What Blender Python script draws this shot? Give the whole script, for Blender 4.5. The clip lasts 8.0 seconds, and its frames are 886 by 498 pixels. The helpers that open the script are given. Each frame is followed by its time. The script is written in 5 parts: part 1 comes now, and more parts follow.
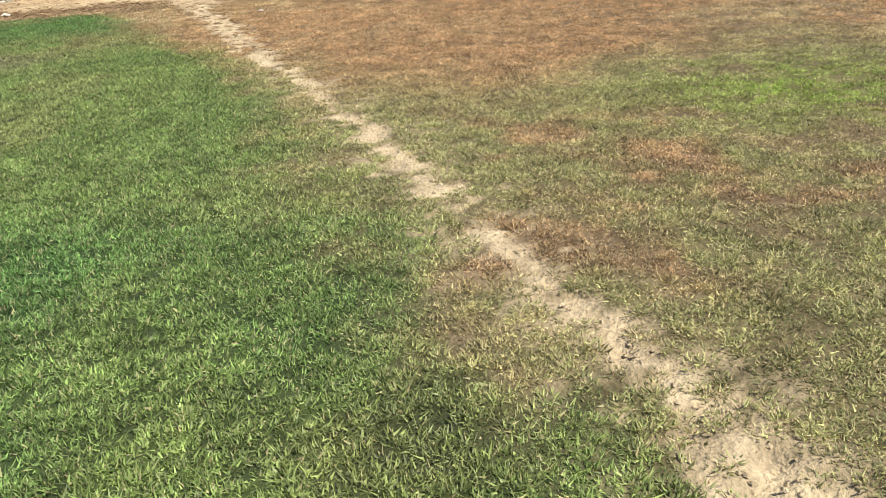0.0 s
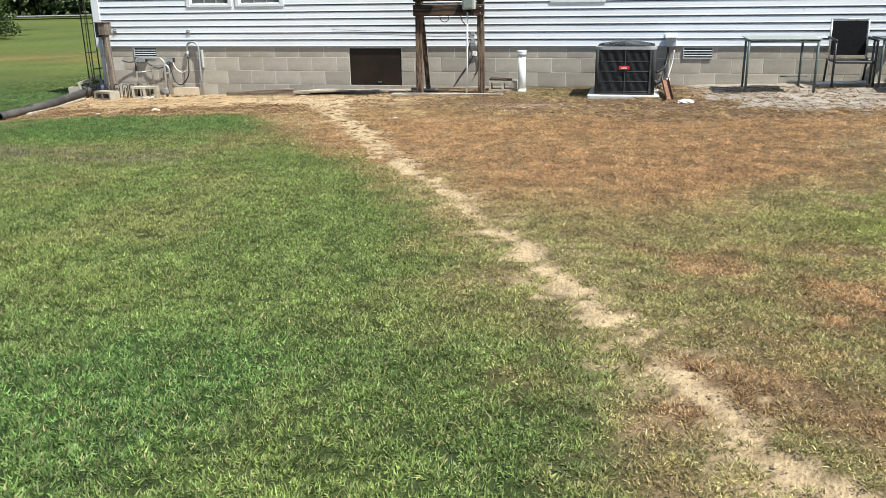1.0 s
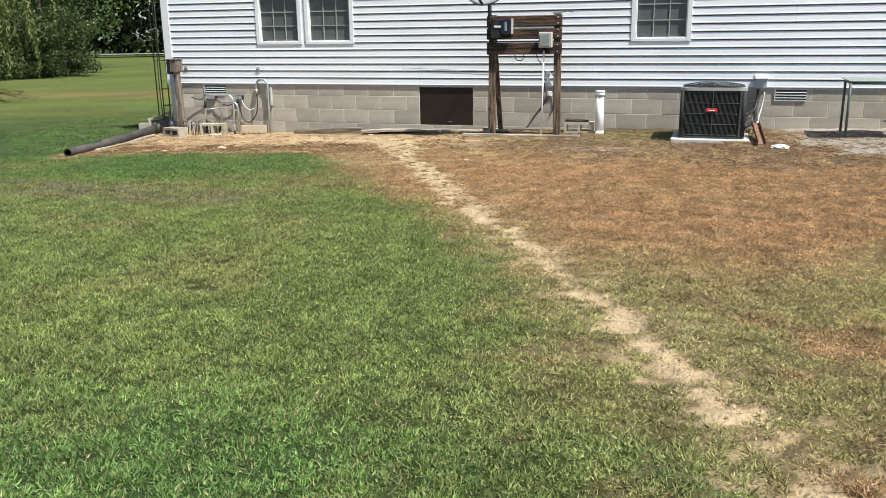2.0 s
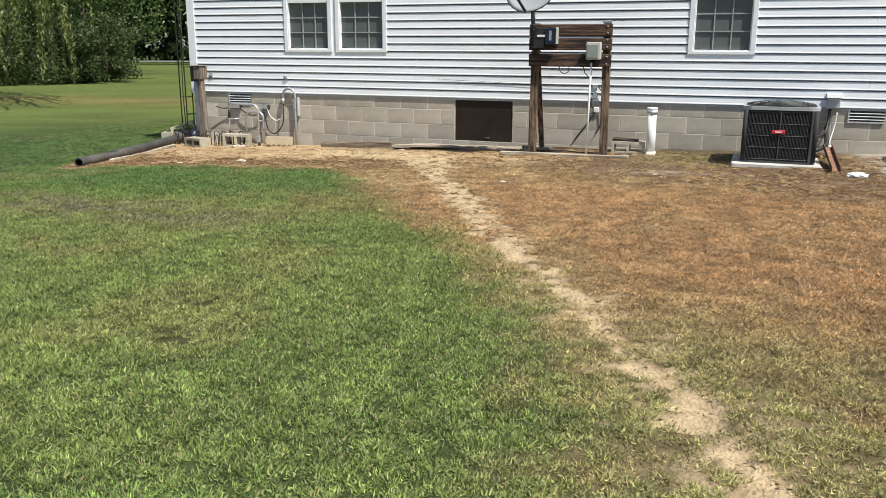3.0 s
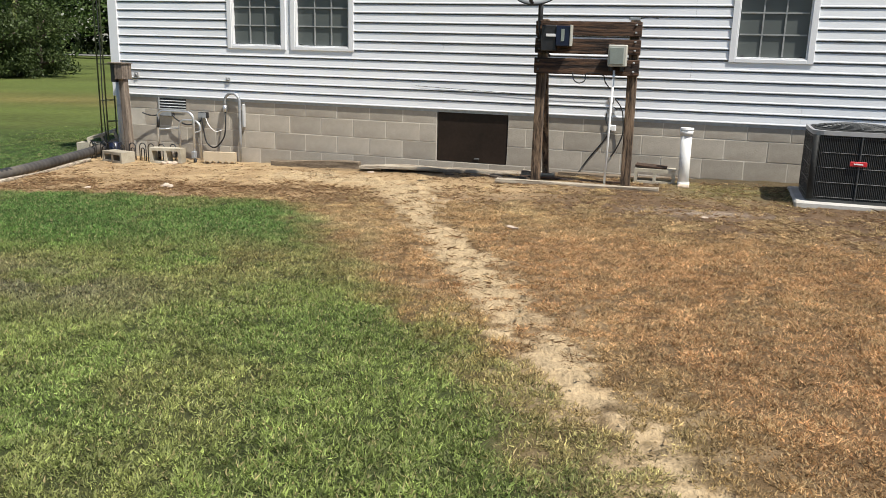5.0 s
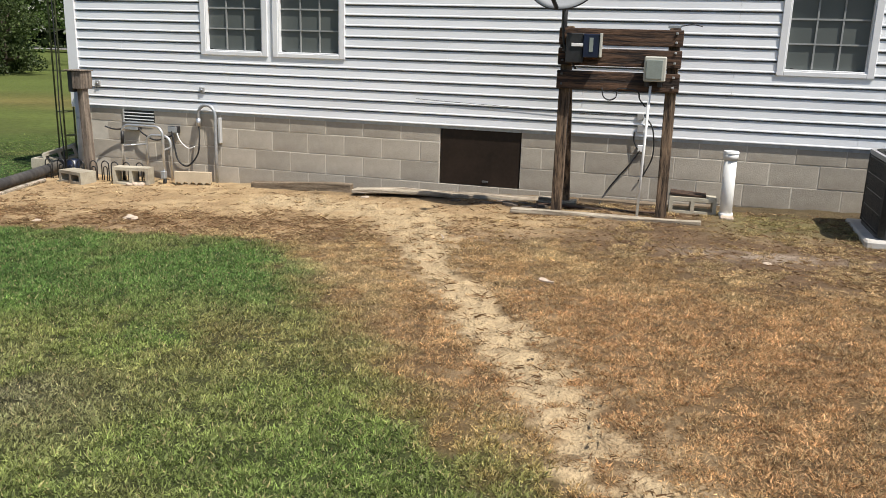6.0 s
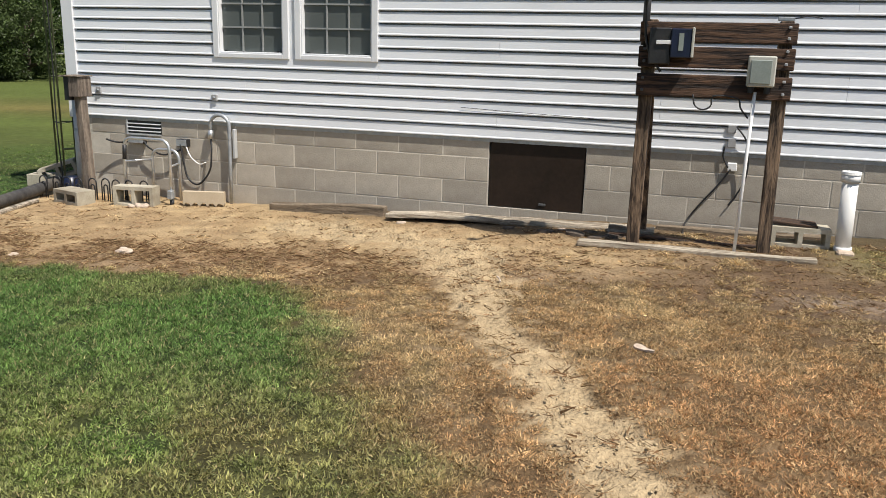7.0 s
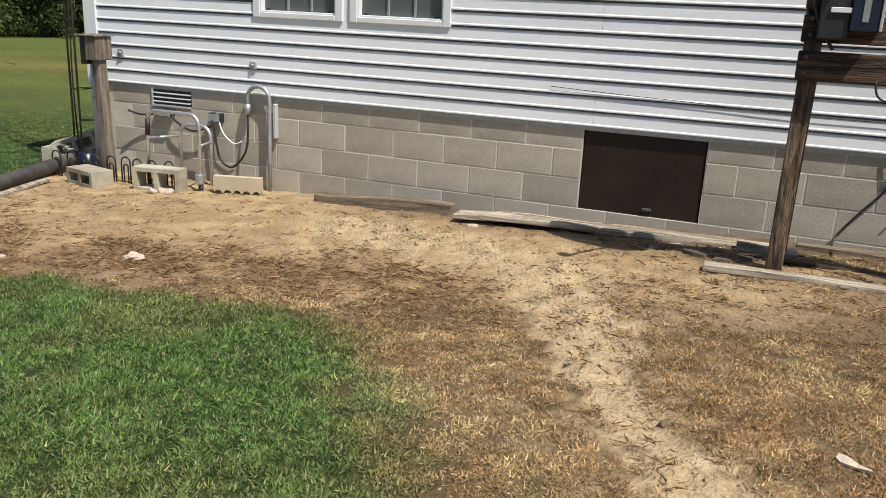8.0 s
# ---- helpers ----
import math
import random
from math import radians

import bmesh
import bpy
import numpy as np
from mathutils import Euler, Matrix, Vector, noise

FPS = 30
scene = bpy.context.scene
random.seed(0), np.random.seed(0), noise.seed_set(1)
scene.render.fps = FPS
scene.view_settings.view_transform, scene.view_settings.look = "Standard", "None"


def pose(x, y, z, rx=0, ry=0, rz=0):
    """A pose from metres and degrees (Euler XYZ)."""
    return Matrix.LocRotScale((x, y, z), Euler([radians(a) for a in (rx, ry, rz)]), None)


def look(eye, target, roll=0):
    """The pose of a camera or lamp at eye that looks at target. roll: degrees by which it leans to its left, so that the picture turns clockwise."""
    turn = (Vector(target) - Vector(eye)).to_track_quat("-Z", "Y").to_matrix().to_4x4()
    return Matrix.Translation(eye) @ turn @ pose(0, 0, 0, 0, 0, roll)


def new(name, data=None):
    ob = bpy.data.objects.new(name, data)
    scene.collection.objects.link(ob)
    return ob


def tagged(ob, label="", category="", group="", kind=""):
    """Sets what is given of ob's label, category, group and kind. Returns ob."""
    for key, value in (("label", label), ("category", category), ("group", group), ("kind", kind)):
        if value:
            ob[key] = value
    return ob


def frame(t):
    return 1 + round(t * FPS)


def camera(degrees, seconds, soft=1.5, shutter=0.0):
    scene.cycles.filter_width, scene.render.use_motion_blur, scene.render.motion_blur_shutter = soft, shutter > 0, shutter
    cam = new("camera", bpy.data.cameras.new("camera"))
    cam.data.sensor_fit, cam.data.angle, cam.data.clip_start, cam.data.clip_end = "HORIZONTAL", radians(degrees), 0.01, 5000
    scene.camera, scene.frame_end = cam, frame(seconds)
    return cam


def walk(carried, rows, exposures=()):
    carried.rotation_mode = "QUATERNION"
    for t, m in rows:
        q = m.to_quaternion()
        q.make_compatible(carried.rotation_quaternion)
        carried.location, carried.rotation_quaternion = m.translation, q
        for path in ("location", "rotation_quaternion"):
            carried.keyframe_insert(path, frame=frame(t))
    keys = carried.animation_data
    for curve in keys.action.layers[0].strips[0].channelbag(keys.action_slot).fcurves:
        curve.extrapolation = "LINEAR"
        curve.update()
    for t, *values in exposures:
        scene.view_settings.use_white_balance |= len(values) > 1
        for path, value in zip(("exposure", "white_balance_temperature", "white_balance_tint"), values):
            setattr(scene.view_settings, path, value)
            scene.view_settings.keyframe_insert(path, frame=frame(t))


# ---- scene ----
cam = camera(56.5, 8.0, soft=0.7)
PATH = [
    (0, (4.711, -12.133, 1.48), (4.474, -10.331, 0.646), -2.9),
    (0.5, (4.522, -12.046, 1.505), (4.209, -10.201, 0.797), -1.1),
    (1, (4.348, -12.045, 1.524), (3.895, -10.19, 0.93), -0.9),
    (1.5, (4.238, -11.885, 1.488), (3.733, -10.035, 0.918), -0.2),
    (2, (4.124, -11.536, 1.486), (3.52, -9.697, 0.982), -0.7),
    (2.2, (4.069, -11.418, 1.467), (3.432, -9.587, 0.978), -0.5),
    (3.3, (3.81, -10.357, 1.434), (3.11, -8.541, 0.973), 0.4),
    (3.5, (3.707, -10.175, 1.424), (3.008, -8.354, 0.979), 0.6),
    (4, (3.45, -9.739, 1.402), (2.931, -7.87, 0.914), 0.3),
    (4.5, (3.217, -9.246, 1.422), (2.652, -7.383, 0.964), 1.5),
    (4.7, (3.111, -9.051, 1.412), (2.509, -7.199, 0.954), 1.7),
    (5.8, (2.442, -7.977, 1.541), (1.889, -6.127, 1.019), 1.1),
    (6, (2.336, -7.775, 1.56), (1.792, -5.913, 1.074), 1.7),
    (6.5, (2.07, -7.218, 1.514), (1.543, -5.351, 1.03), 0.9),
    (7, (1.814, -6.668, 1.516), (1.206, -4.824, 1.037), 1.4),
    (7.5, (1.507, -6.132, 1.523), (0.877, -4.325, 0.942), 1.6),
    (8, (1.168, -5.559, 1.492), (0.474, -3.768, 0.932), 2.7),
]
walk(cam, [(t, look(eye, target, roll)) for t, eye, target, roll in PATH],
     exposures=((0.0, 0.68, 6120, 6), (1.0, 0.64, 6150, 6), (2.0, 0.55, 6250, 7), (3.5, 0.44, 6380, 7.5), (6.5, 0.27, 6500, 10), (8.0, 0.17, 6450, 9)))

# ---- light ----
SUN = Vector((0.53, -0.26, 1.0)).normalized()
world = bpy.data.worlds.new("world")
scene.world = world
world.use_nodes = True
wn = world.node_tree.nodes
sky = wn.new("ShaderNodeTexSky")
sky.sky_type, sky.sun_disc = "NISHITA", False
sky.sun_elevation, sky.sun_rotation = math.asin(SUN.z), math.atan2(SUN.x, SUN.y)
world.node_tree.links.new(sky.outputs[0], wn["Background"].inputs[0])
wn["Background"].inputs[1].default_value = 0.085
sun_data = bpy.data.lights.new("sun", "SUN")
sun_data.energy, sun_data.angle, sun_data.color = 5.0, radians(0.53), (1.0, 0.94, 0.85)
sun_lamp = new("sun", sun_data)
sun_lamp.matrix_world = look(SUN * 60, (0, 0, 0))


# ---- helpers of this scene ----
def lerp_noise(x, y, seed):
    """Smooth value noise in 0..1 over arrays."""
    xi, yi = np.floor(x), np.floor(y)
    fx, fy = x - xi, y - yi
    fx, fy = fx * fx * (3 - 2 * fx), fy * fy * (3 - 2 * fy)

    def h(a, b):
        v = np.sin(a * 127.1 + b * 311.7 + seed * 74.7) * 43758.5453
        return v - np.floor(v)
    return (h(xi, yi) * (1 - fx) + h(xi + 1, yi) * fx) * (1 - fy) + (h(xi, yi + 1) * (1 - fx) + h(xi + 1, yi + 1) * fx) * fy


def fractal(x, y, scale, seed, octaves=4):
    total, amp, norm = 0, 1.0, 0.0
    for k in range(octaves):
        total = total + amp * lerp_noise(x * scale * 2 ** k + 17 * k, y * scale * 2 ** k - 9 * k, seed + k)
        norm += amp
        amp *= 0.55
    return total / norm


def smooth(a, b, v):
    t = np.clip((v - a) / (b - a), 0, 1)
    return t * t * (3 - 2 * t)


def ground_z(x, y):
    """Height of the soil: falls gently to -x, a little raised along the wall."""
    x, y = np.asarray(x, float), np.asarray(y, float)
    z = 0.09 + 0.024 * np.clip(x, -8, 9) + 0.045 * smooth(-2.0, -0.7, y) * smooth(-1.0, 1.0, x)
    near = smooth(30, 12, np.abs(x)) * smooth(30, 14, np.abs(y))
    return z + near * 0.022 * (fractal(x, y, 1.3, 5, 3) - 0.5)


def gz(x, y):
    return float(ground_z(x, y))


LOC = {}


def thing(name, at, label, category, group="", kind=""):
    """An empty at the base of a thing."""
    ob = new(name)
    ob.empty_display_size = 0.1
    ob.location = at
    LOC[ob] = Vector(at)
    return tagged(ob, label, category, group, kind)


def mesh_of(name, bm):
    me = bpy.data.meshes.new(name)
    bm.normal_update()
    bm.to_mesh(me)
    bm.free()
    return me


def part(name, bm, material, parent, label="", soft=False):
    """Links a bmesh, drawn in world metres, as one mesh under a thing or a part."""
    me = mesh_of(name, bm)
    me.materials.append(material)
    if soft:
        me.polygons.foreach_set("use_smooth", [True] * len(me.polygons))
    ob = new(name, me)
    if parent is not None:
        ob.parent = parent
        if parent in LOC:
            ob.matrix_parent_inverse = Matrix.Translation(-LOC[parent])
    return tagged(ob, label)


def single(name, bm, material, label, category, group="", kind="", soft=False):
    return tagged(part(name, bm, material, None, soft=soft), label, category, group, kind)


def box(bm, x0, x1, y0, y1, z0, z1, bevel=0.0, m=None):
    verts = bmesh.ops.create_cube(bm, size=1)["verts"]
    bmesh.ops.transform(bm, verts=verts, matrix=Matrix.LocRotScale(((x0 + x1) / 2, (y0 + y1) / 2, (z0 + z1) / 2), None, (x1 - x0, y1 - y0, z1 - z0)))
    if bevel:
        edges = list({e for v in verts for e in v.link_edges})
        out = bmesh.ops.bevel(bm, geom=edges, offset=bevel, segments=1, affect="EDGES")
        verts = list({v for f in out["faces"] for v in f.verts} | {v for v in verts if v.is_valid})
    if m is not None:
        bmesh.ops.transform(bm, verts=verts, matrix=m)
    return bm


def boxed(*args, **kw):
    return box(bmesh.new(), *args, **kw)


def tube(bm, pts, r, seg=8, caps=True, radii=None):
    """A round tube along points."""
    pts = [Vector(p) for p in pts]
    rings, up = [], Vector((0.31, 0.17, 0.93)).normalized()
    for i, p in enumerate(pts):
        d = (pts[min(i + 1, len(pts) - 1)] - pts[max(i - 1, 0)]).normalized()
        a = d.cross(up)
        if a.length < 0.15:
            a = d.cross(Vector((1, 0, 0)))
        a.normalize()
        b = d.cross(a)
        rr = radii[i] if radii else r
        rings.append([bm.verts.new(p + rr * (a * math.cos(2 * math.pi * k / seg) + b * math.sin(2 * math.pi * k / seg))) for k in range(seg)])
    for u, v in zip(rings, rings[1:]):
        for k in range(seg):
            bm.faces.new((u[k], u[(k + 1) % seg], v[(k + 1) % seg], v[k]))
    if caps:
        bm.faces.new(rings[0][::-1])
        bm.faces.new(rings[-1])
    return bm


def tubed(pts, r, seg=8, **kw):
    bm = tube(bmesh.new(), pts, r, seg, **kw)
    bmesh.ops.recalc_face_normals(bm, faces=bm.faces)
    return bm


def arc(points, steps=6):
    """A smooth curve through points."""
    p = [Vector(q) for q in points]
    p = [2 * p[0] - p[1]] + p + [2 * p[-1] - p[-2]]
    out = []
    for i in range(1, len(p) - 2):
        for k in range(steps):
            t = k / steps
            a, b, c, d = p[i - 1], p[i], p[i + 1], p[i + 2]
            out.append(0.5 * (2 * b + (c - a) * t + (2 * a - 5 * b + 4 * c - d) * t * t + (3 * b - a - 3 * c + d) * t ** 3))
    return out + [p[-2]]


def prism(bm, profile, axis_from, axis_to, axis="x"):
    """Extrudes a closed profile of (y, z) along x, or of (x, z) along y."""
    put = (lambda a, q: (a, q[0], q[1])) if axis == "x" else (lambda a, q: (q[0], a, q[1]))
    u = [bm.verts.new(put(axis_from, q)) for q in profile]
    v = [bm.verts.new(put(axis_to, q)) for q in profile]
    n = len(profile)
    for k in range(n):
        bm.faces.new((u[k], u[(k + 1) % n], v[(k + 1) % n], v[k]))
    bm.faces.new(u[::-1])
    bm.faces.new(v)
    bmesh.ops.recalc_face_normals(bm, faces=bm.faces)
    return bm


# ---- materials ----
def material(name, low, high, scale=8.0, rough=0.8, metal=0.0, bump=0.2, fine=90.0, stretch=(1, 1, 1), stain=None, stain_amount=0.3, vary=0.0, spec=0.5, cut=(0.55, 1.05)):
    """Two tones mixed by noise at two scales, with a fine relief, and stains if given."""
    m = bpy.data.materials.new(name)
    m.use_nodes = True
    t, n, l = m.node_tree, m.node_tree.nodes, m.node_tree.links.new
    shader = n["Principled BSDF"]
    co = n.new("ShaderNodeTexCoord")
    mp = n.new("ShaderNodeMapping")
    mp.inputs["Scale"].default_value = stretch
    l(co.outputs["Object"], mp.inputs[0])
    big, small = n.new("ShaderNodeTexNoise"), n.new("ShaderNodeTexNoise")
    big.inputs["Scale"].default_value, big.inputs["Detail"].default_value = scale, 6
    small.inputs["Scale"].default_value, small.inputs["Detail"].default_value = fine, 4
    l(mp.outputs[0], big.inputs["Vector"]), l(mp.outputs[0], small.inputs["Vector"])
    add = n.new("ShaderNodeMath")
    add.operation, add.use_clamp = "MULTIPLY_ADD", True
    l(small.outputs[0], add.inputs[0])
    add.inputs[1].default_value = 0.6
    l(big.outputs[0], add.inputs[2])
    ramp = n.new("ShaderNodeMapRange")
    ramp.inputs[1].default_value, ramp.inputs[2].default_value = cut
    l(add.outputs[0], ramp.inputs[0])
    mix = n.new("ShaderNodeMix")
    mix.data_type = "RGBA"
    mix.inputs["A"].default_value, mix.inputs["B"].default_value = (*low, 1), (*high, 1)
    l(ramp.outputs[0], mix.inputs["Factor"])
    colour = mix.outputs["Result"]
    if stain:
        spots = n.new("ShaderNodeTexNoise")
        spots.inputs["Scale"].default_value, spots.inputs["Detail"].default_value = scale * 0.37, 8
        l(mp.outputs[0], spots.inputs["Vector"])
        edge = n.new("ShaderNodeMapRange")
        edge.inputs[1].default_value, edge.inputs[2].default_value, edge.inputs[4].default_value = 0.5, 0.68, stain_amount
        l(spots.outputs[0], edge.inputs[0])
        over = n.new("ShaderNodeMix")
        over.data_type = "RGBA"
        l(colour, over.inputs["A"])
        over.inputs["B"].default_value = (*stain, 1)
        l(edge.outputs[0], over.inputs["Factor"])
        colour = over.outputs["Result"]
    if vary:
        info, hsv = n.new("ShaderNodeObjectInfo"), n.new("ShaderNodeHueSaturation")
        span = n.new("ShaderNodeMapRange")
        span.inputs[3].default_value, span.inputs[4].default_value = 1 - vary, 1 + vary
        l(info.outputs["Random"], span.inputs[0])
        l(span.outputs[0], hsv.inputs["Value"]), l(colour, hsv.inputs["Color"])
        colour = hsv.outputs[0]
    l(colour, shader.inputs["Base Color"])
    shader.inputs["Roughness"].default_value, shader.inputs["Metallic"].default_value = rough, metal
    shader.inputs["Specular IOR Level"].default_value = spec
    if bump:
        b = n.new("ShaderNodeBump")
        b.inputs["Strength"].default_value, b.inputs["Distance"].default_value = bump, 0.01
        l(add.outputs[0], b.inputs["Height"]), l(b.outputs[0], shader.inputs["Normal"])
    return m


def tinted(name, rough, fine, bump, spread, leafy=0.0, per_island=0.0):
    """A surface whose tone is held by the colour attribute 'tone', broken up by fine noise."""
    m = bpy.data.materials.new(name)
    m.use_nodes = True
    n, l = m.node_tree.nodes, m.node_tree.links.new
    shader = n["Principled BSDF"]
    tone = n.new("ShaderNodeAttribute")
    tone.attribute_name = "tone"
    co, noise_a, noise_b = n.new("ShaderNodeTexCoord"), n.new("ShaderNodeTexNoise"), n.new("ShaderNodeTexNoise")
    noise_a.inputs["Scale"].default_value, noise_a.inputs["Detail"].default_value = fine, 8
    noise_b.inputs["Scale"].default_value, noise_b.inputs["Detail"].default_value = fine * 0.12, 5
    l(co.outputs["Object"], noise_a.inputs["Vector"]), l(co.outputs["Object"], noise_b.inputs["Vector"])
    add = n.new("ShaderNodeMath")
    l(noise_a.outputs[0], add.inputs[0]), l(noise_b.outputs[0], add.inputs[1])
    span = n.new("ShaderNodeMapRange")
    span.inputs[1].default_value, span.inputs[2].default_value = 0.6, 1.4
    span.inputs[3].default_value, span.inputs[4].default_value = 1 - spread, 1 + spread
    l(add.outputs[0], span.inputs[0])
    value = span.outputs[0]
    if per_island:
        geo, isl, mul = n.new("ShaderNodeNewGeometry"), n.new("ShaderNodeMapRange"), n.new("ShaderNodeMath")
        isl.inputs[3].default_value, isl.inputs[4].default_value = 1 - per_island, 1 + per_island
        mul.operation = "MULTIPLY"
        l(geo.outputs["Random Per Island"], isl.inputs[0])
        l(isl.outputs[0], mul.inputs[0]), l(value, mul.inputs[1])
        value = mul.outputs[0]
    hsv = n.new("ShaderNodeHueSaturation")
    l(tone.outputs["Color"], hsv.inputs["Color"]), l(value, hsv.inputs["Value"])
    l(hsv.outputs[0], shader.inputs["Base Color"])
    shader.inputs["Roughness"].default_value = rough
    shader.inputs["Specular IOR Level"].default_value = 0.25
    if bump:
        b = n.new("ShaderNodeBump")
        b.inputs["Strength"].default_value, b.inputs["Distance"].default_value = bump, 0.03
        l(add.outputs[0], b.inputs["Height"]), l(b.outputs[0], shader.inputs["Normal"])
    if leafy:
        trans, mixer = n.new("ShaderNodeBsdfTranslucent"), n.new("ShaderNodeMixShader")
        mixer.inputs[0].default_value = leafy
        l(hsv.outputs[0], trans.inputs[0])
        l(shader.outputs[0], mixer.inputs[1]), l(trans.outputs[0], mixer.inputs[2])
        l(mixer.outputs[0], n["Material Output"].inputs[0])
    return m


SOIL = tinted("soil", 0.95, 62, 0.75, 0.40)
BLADE = tinted("grass_blade", 0.55, 30, 0.0, 0.12, leafy=0.30, per_island=0.34)
LEAF = tinted("leaf", 0.5, 6, 0.0, 0.2, leafy=0.3, per_island=0.4)
BLOCK = material("concrete_block", (0.335, 0.300, 0.245), (0.50, 0.455, 0.385), 5, 0.92, bump=0.35, fine=120, stain=(0.21, 0.18, 0.14), stain_amount=0.75, vary=0.13)
MORTAR = material("mortar", (0.50, 0.46, 0.39), (0.64, 0.60, 0.52), 12, 0.95, bump=0.3)
SIDING = material("vinyl_siding", (0.75, 0.775, 0.81), (0.83, 0.85, 0.87), 1.6, 0.5, bump=0.03, fine=40, stretch=(1, 1, 4), stain=(0.55, 0.57, 0.58), stain_amount=0.35, vary=0.02)
TRIM = material("white_trim", (0.74, 0.75, 0.77), (0.82, 0.83, 0.84), 4, 0.4, bump=0.03, vary=0.02)
WOOD = material("weathered_wood", (0.028, 0.018, 0.012), (0.30, 0.205, 0.130), 5, 0.88, bump=0.9, fine=30, stretch=(7, 7, 0.6), stain=(0.022, 0.014, 0.011), stain_amount=0.7, cut=(0.66, 1.05))
WOOD_X = material("weathered_board", (0.016, 0.010, 0.008), (0.17, 0.092, 0.052), 5, 0.88, bump=0.9, fine=28, stretch=(0.6, 7, 9), stain=(0.014, 0.010, 0.009), stain_amount=0.8, cut=(0.68, 1.08))
GREY_WOOD = material("grey_wood", (0.17, 0.13, 0.09), (0.60, 0.53, 0.42), 5, 0.9, bump=0.8, fine=45, stretch=(0.5, 9, 11), stain=(0.07, 0.05, 0.035), stain_amount=0.75, cut=(0.62, 0.98))
BROWN_WOOD = material("brown_timber", (0.10, 0.075, 0.05), (0.30, 0.235, 0.165), 5, 0.9, bump=0.7, fine=40, stretch=(0.6, 7, 7), stain=(0.06, 0.045, 0.03), stain_amount=0.7, cut=(0.62, 1.0))
POST_WOOD = material("grey_post_wood", (0.085, 0.066, 0.052), (0.29, 0.235, 0.185), 5, 0.9, bump=0.7, cut=(0.64, 1.02), fine=45, stretch=(6, 6, 0.7))
DARK_PANEL = material("dark_brown_panel", (0.016, 0.011, 0.008), (0.034, 0.022, 0.016), 3, 0.45, bump=0.1, fine=30, spec=0.25, stain=(0.035, 0.024, 0.018), stain_amount=0.4)
PVC = material("white_pvc", (0.76, 0.76, 0.74), (0.84, 0.84, 0.82), 6, 0.35, bump=0.02, stain=(0.62, 0.6, 0.54), stain_amount=0.3)
AC_DARK = material("dark_grey_painted_steel", (0.050, 0.053, 0.053), (0.080, 0.083, 0.083), 10, 0.45, bump=0.05, spec=0.35)
AC_RAIL = material("grey_steel_wire", (0.055, 0.058, 0.060), (0.085, 0.088, 0.09), 10, 0.45, bump=0.05)
AC_LIGHT = material("light_grey_painted_steel", (0.42, 0.43, 0.43), (0.52, 0.53, 0.53), 8, 0.4, bump=0.03)
AC_TOP = material("grey_top_steel", (0.30, 0.305, 0.31), (0.38, 0.385, 0.39), 8, 0.4, bump=0.03)
AC_COIL = material("coil_fins", (0.026, 0.027, 0.026), (0.045, 0.046, 0.045), 40, 0.6, bump=0.4, fine=200, spec=0.15)
BLACK = material("black_plastic", (0.012, 0.012, 0.013), (0.028, 0.028, 0.03), 15, 0.5, bump=0.1)
PIPE_GREY = material("dull_black_pipe", (0.03, 0.028, 0.028), (0.075, 0.07, 0.066), 7, 0.6, bump=0.1, stain=(0.2, 0.17, 0.13), stain_amount=0.4)
RED = material("red_badge", (0.5, 0.02, 0.03), (0.6, 0.03, 0.04), 20, 0.4, bump=0.0)
WHITE = material("white_paint", (0.78, 0.78, 0.77), (0.84, 0.84, 0.83), 9, 0.5, bump=0.05)
BLUE = material("dark_blue_enamel", (0.004, 0.007, 0.022), (0.010, 0.017, 0.05), 9, 0.35, bump=0.03)
GREY_BOX = material("grey_green_box", (0.21, 0.245, 0.22), (0.29, 0.325, 0.295), 7, 0.5, bump=0.05, stain=(0.24, 0.24, 0.22), stain_amount=0.3)
CREAM = material("cream_plastic", (0.42, 0.42, 0.37), (0.52, 0.51, 0.45), 9, 0.5, bump=0.03)
ALU = material("aluminium_tube", (0.50, 0.51, 0.52), (0.68, 0.69, 0.70), 18, 0.38, 0.75, bump=0.05)
GALV = material("galvanised_steel", (0.32, 0.34, 0.36), (0.48, 0.50, 0.52), 20, 0.5, 0.5, bump=0.05)
DISH_GREY = material("dish_grey", (0.33, 0.34, 0.35), (0.40, 0.41, 0.42), 5, 0.55, bump=0.02)
CONCRETE = material("pale_concrete", (0.33, 0.295, 0.225), (0.54, 0.50, 0.40), 6, 0.93, bump=0.6, fine=90, stain=(0.17, 0.135, 0.095), stain_amount=0.75)
PAD = material("pad_concrete", (0.44, 0.42, 0.39), (0.58, 0.56, 0.52), 5, 0.93, bump=0.4, fine=70, stain=(0.3, 0.27, 0.22), stain_amount=0.5)
TAN = material("tan_concrete", (0.44, 0.36, 0.25), (0.56, 0.47, 0.34), 8, 0.95, bump=0.4)
RUST = material("rusty_sheet", (0.13, 0.065, 0.038), (0.30, 0.17, 0.105), 14, 0.9, bump=0.5, stain=(0.18, 0.08, 0.05), stain_amount=0.6)
STONE = material("pale_stone", (0.42, 0.33, 0.25), (0.62, 0.51, 0.41), 25, 0.9, bump=0.5)
GREEN_STEEL = material("green_steel", (0.05, 0.075, 0.07), (0.10, 0.13, 0.12), 12, 0.5, bump=0.05)
ANTENNA = material("mossy_steel", (0.07, 0.085, 0.04), (0.15, 0.16, 0.085), 12, 0.75, bump=0.2)
BARK = material("bark", (0.05, 0.04, 0.03), (0.14, 0.11, 0.085), 6, 0.95, bump=0.8, fine=30, stretch=(4, 4, 0.8))
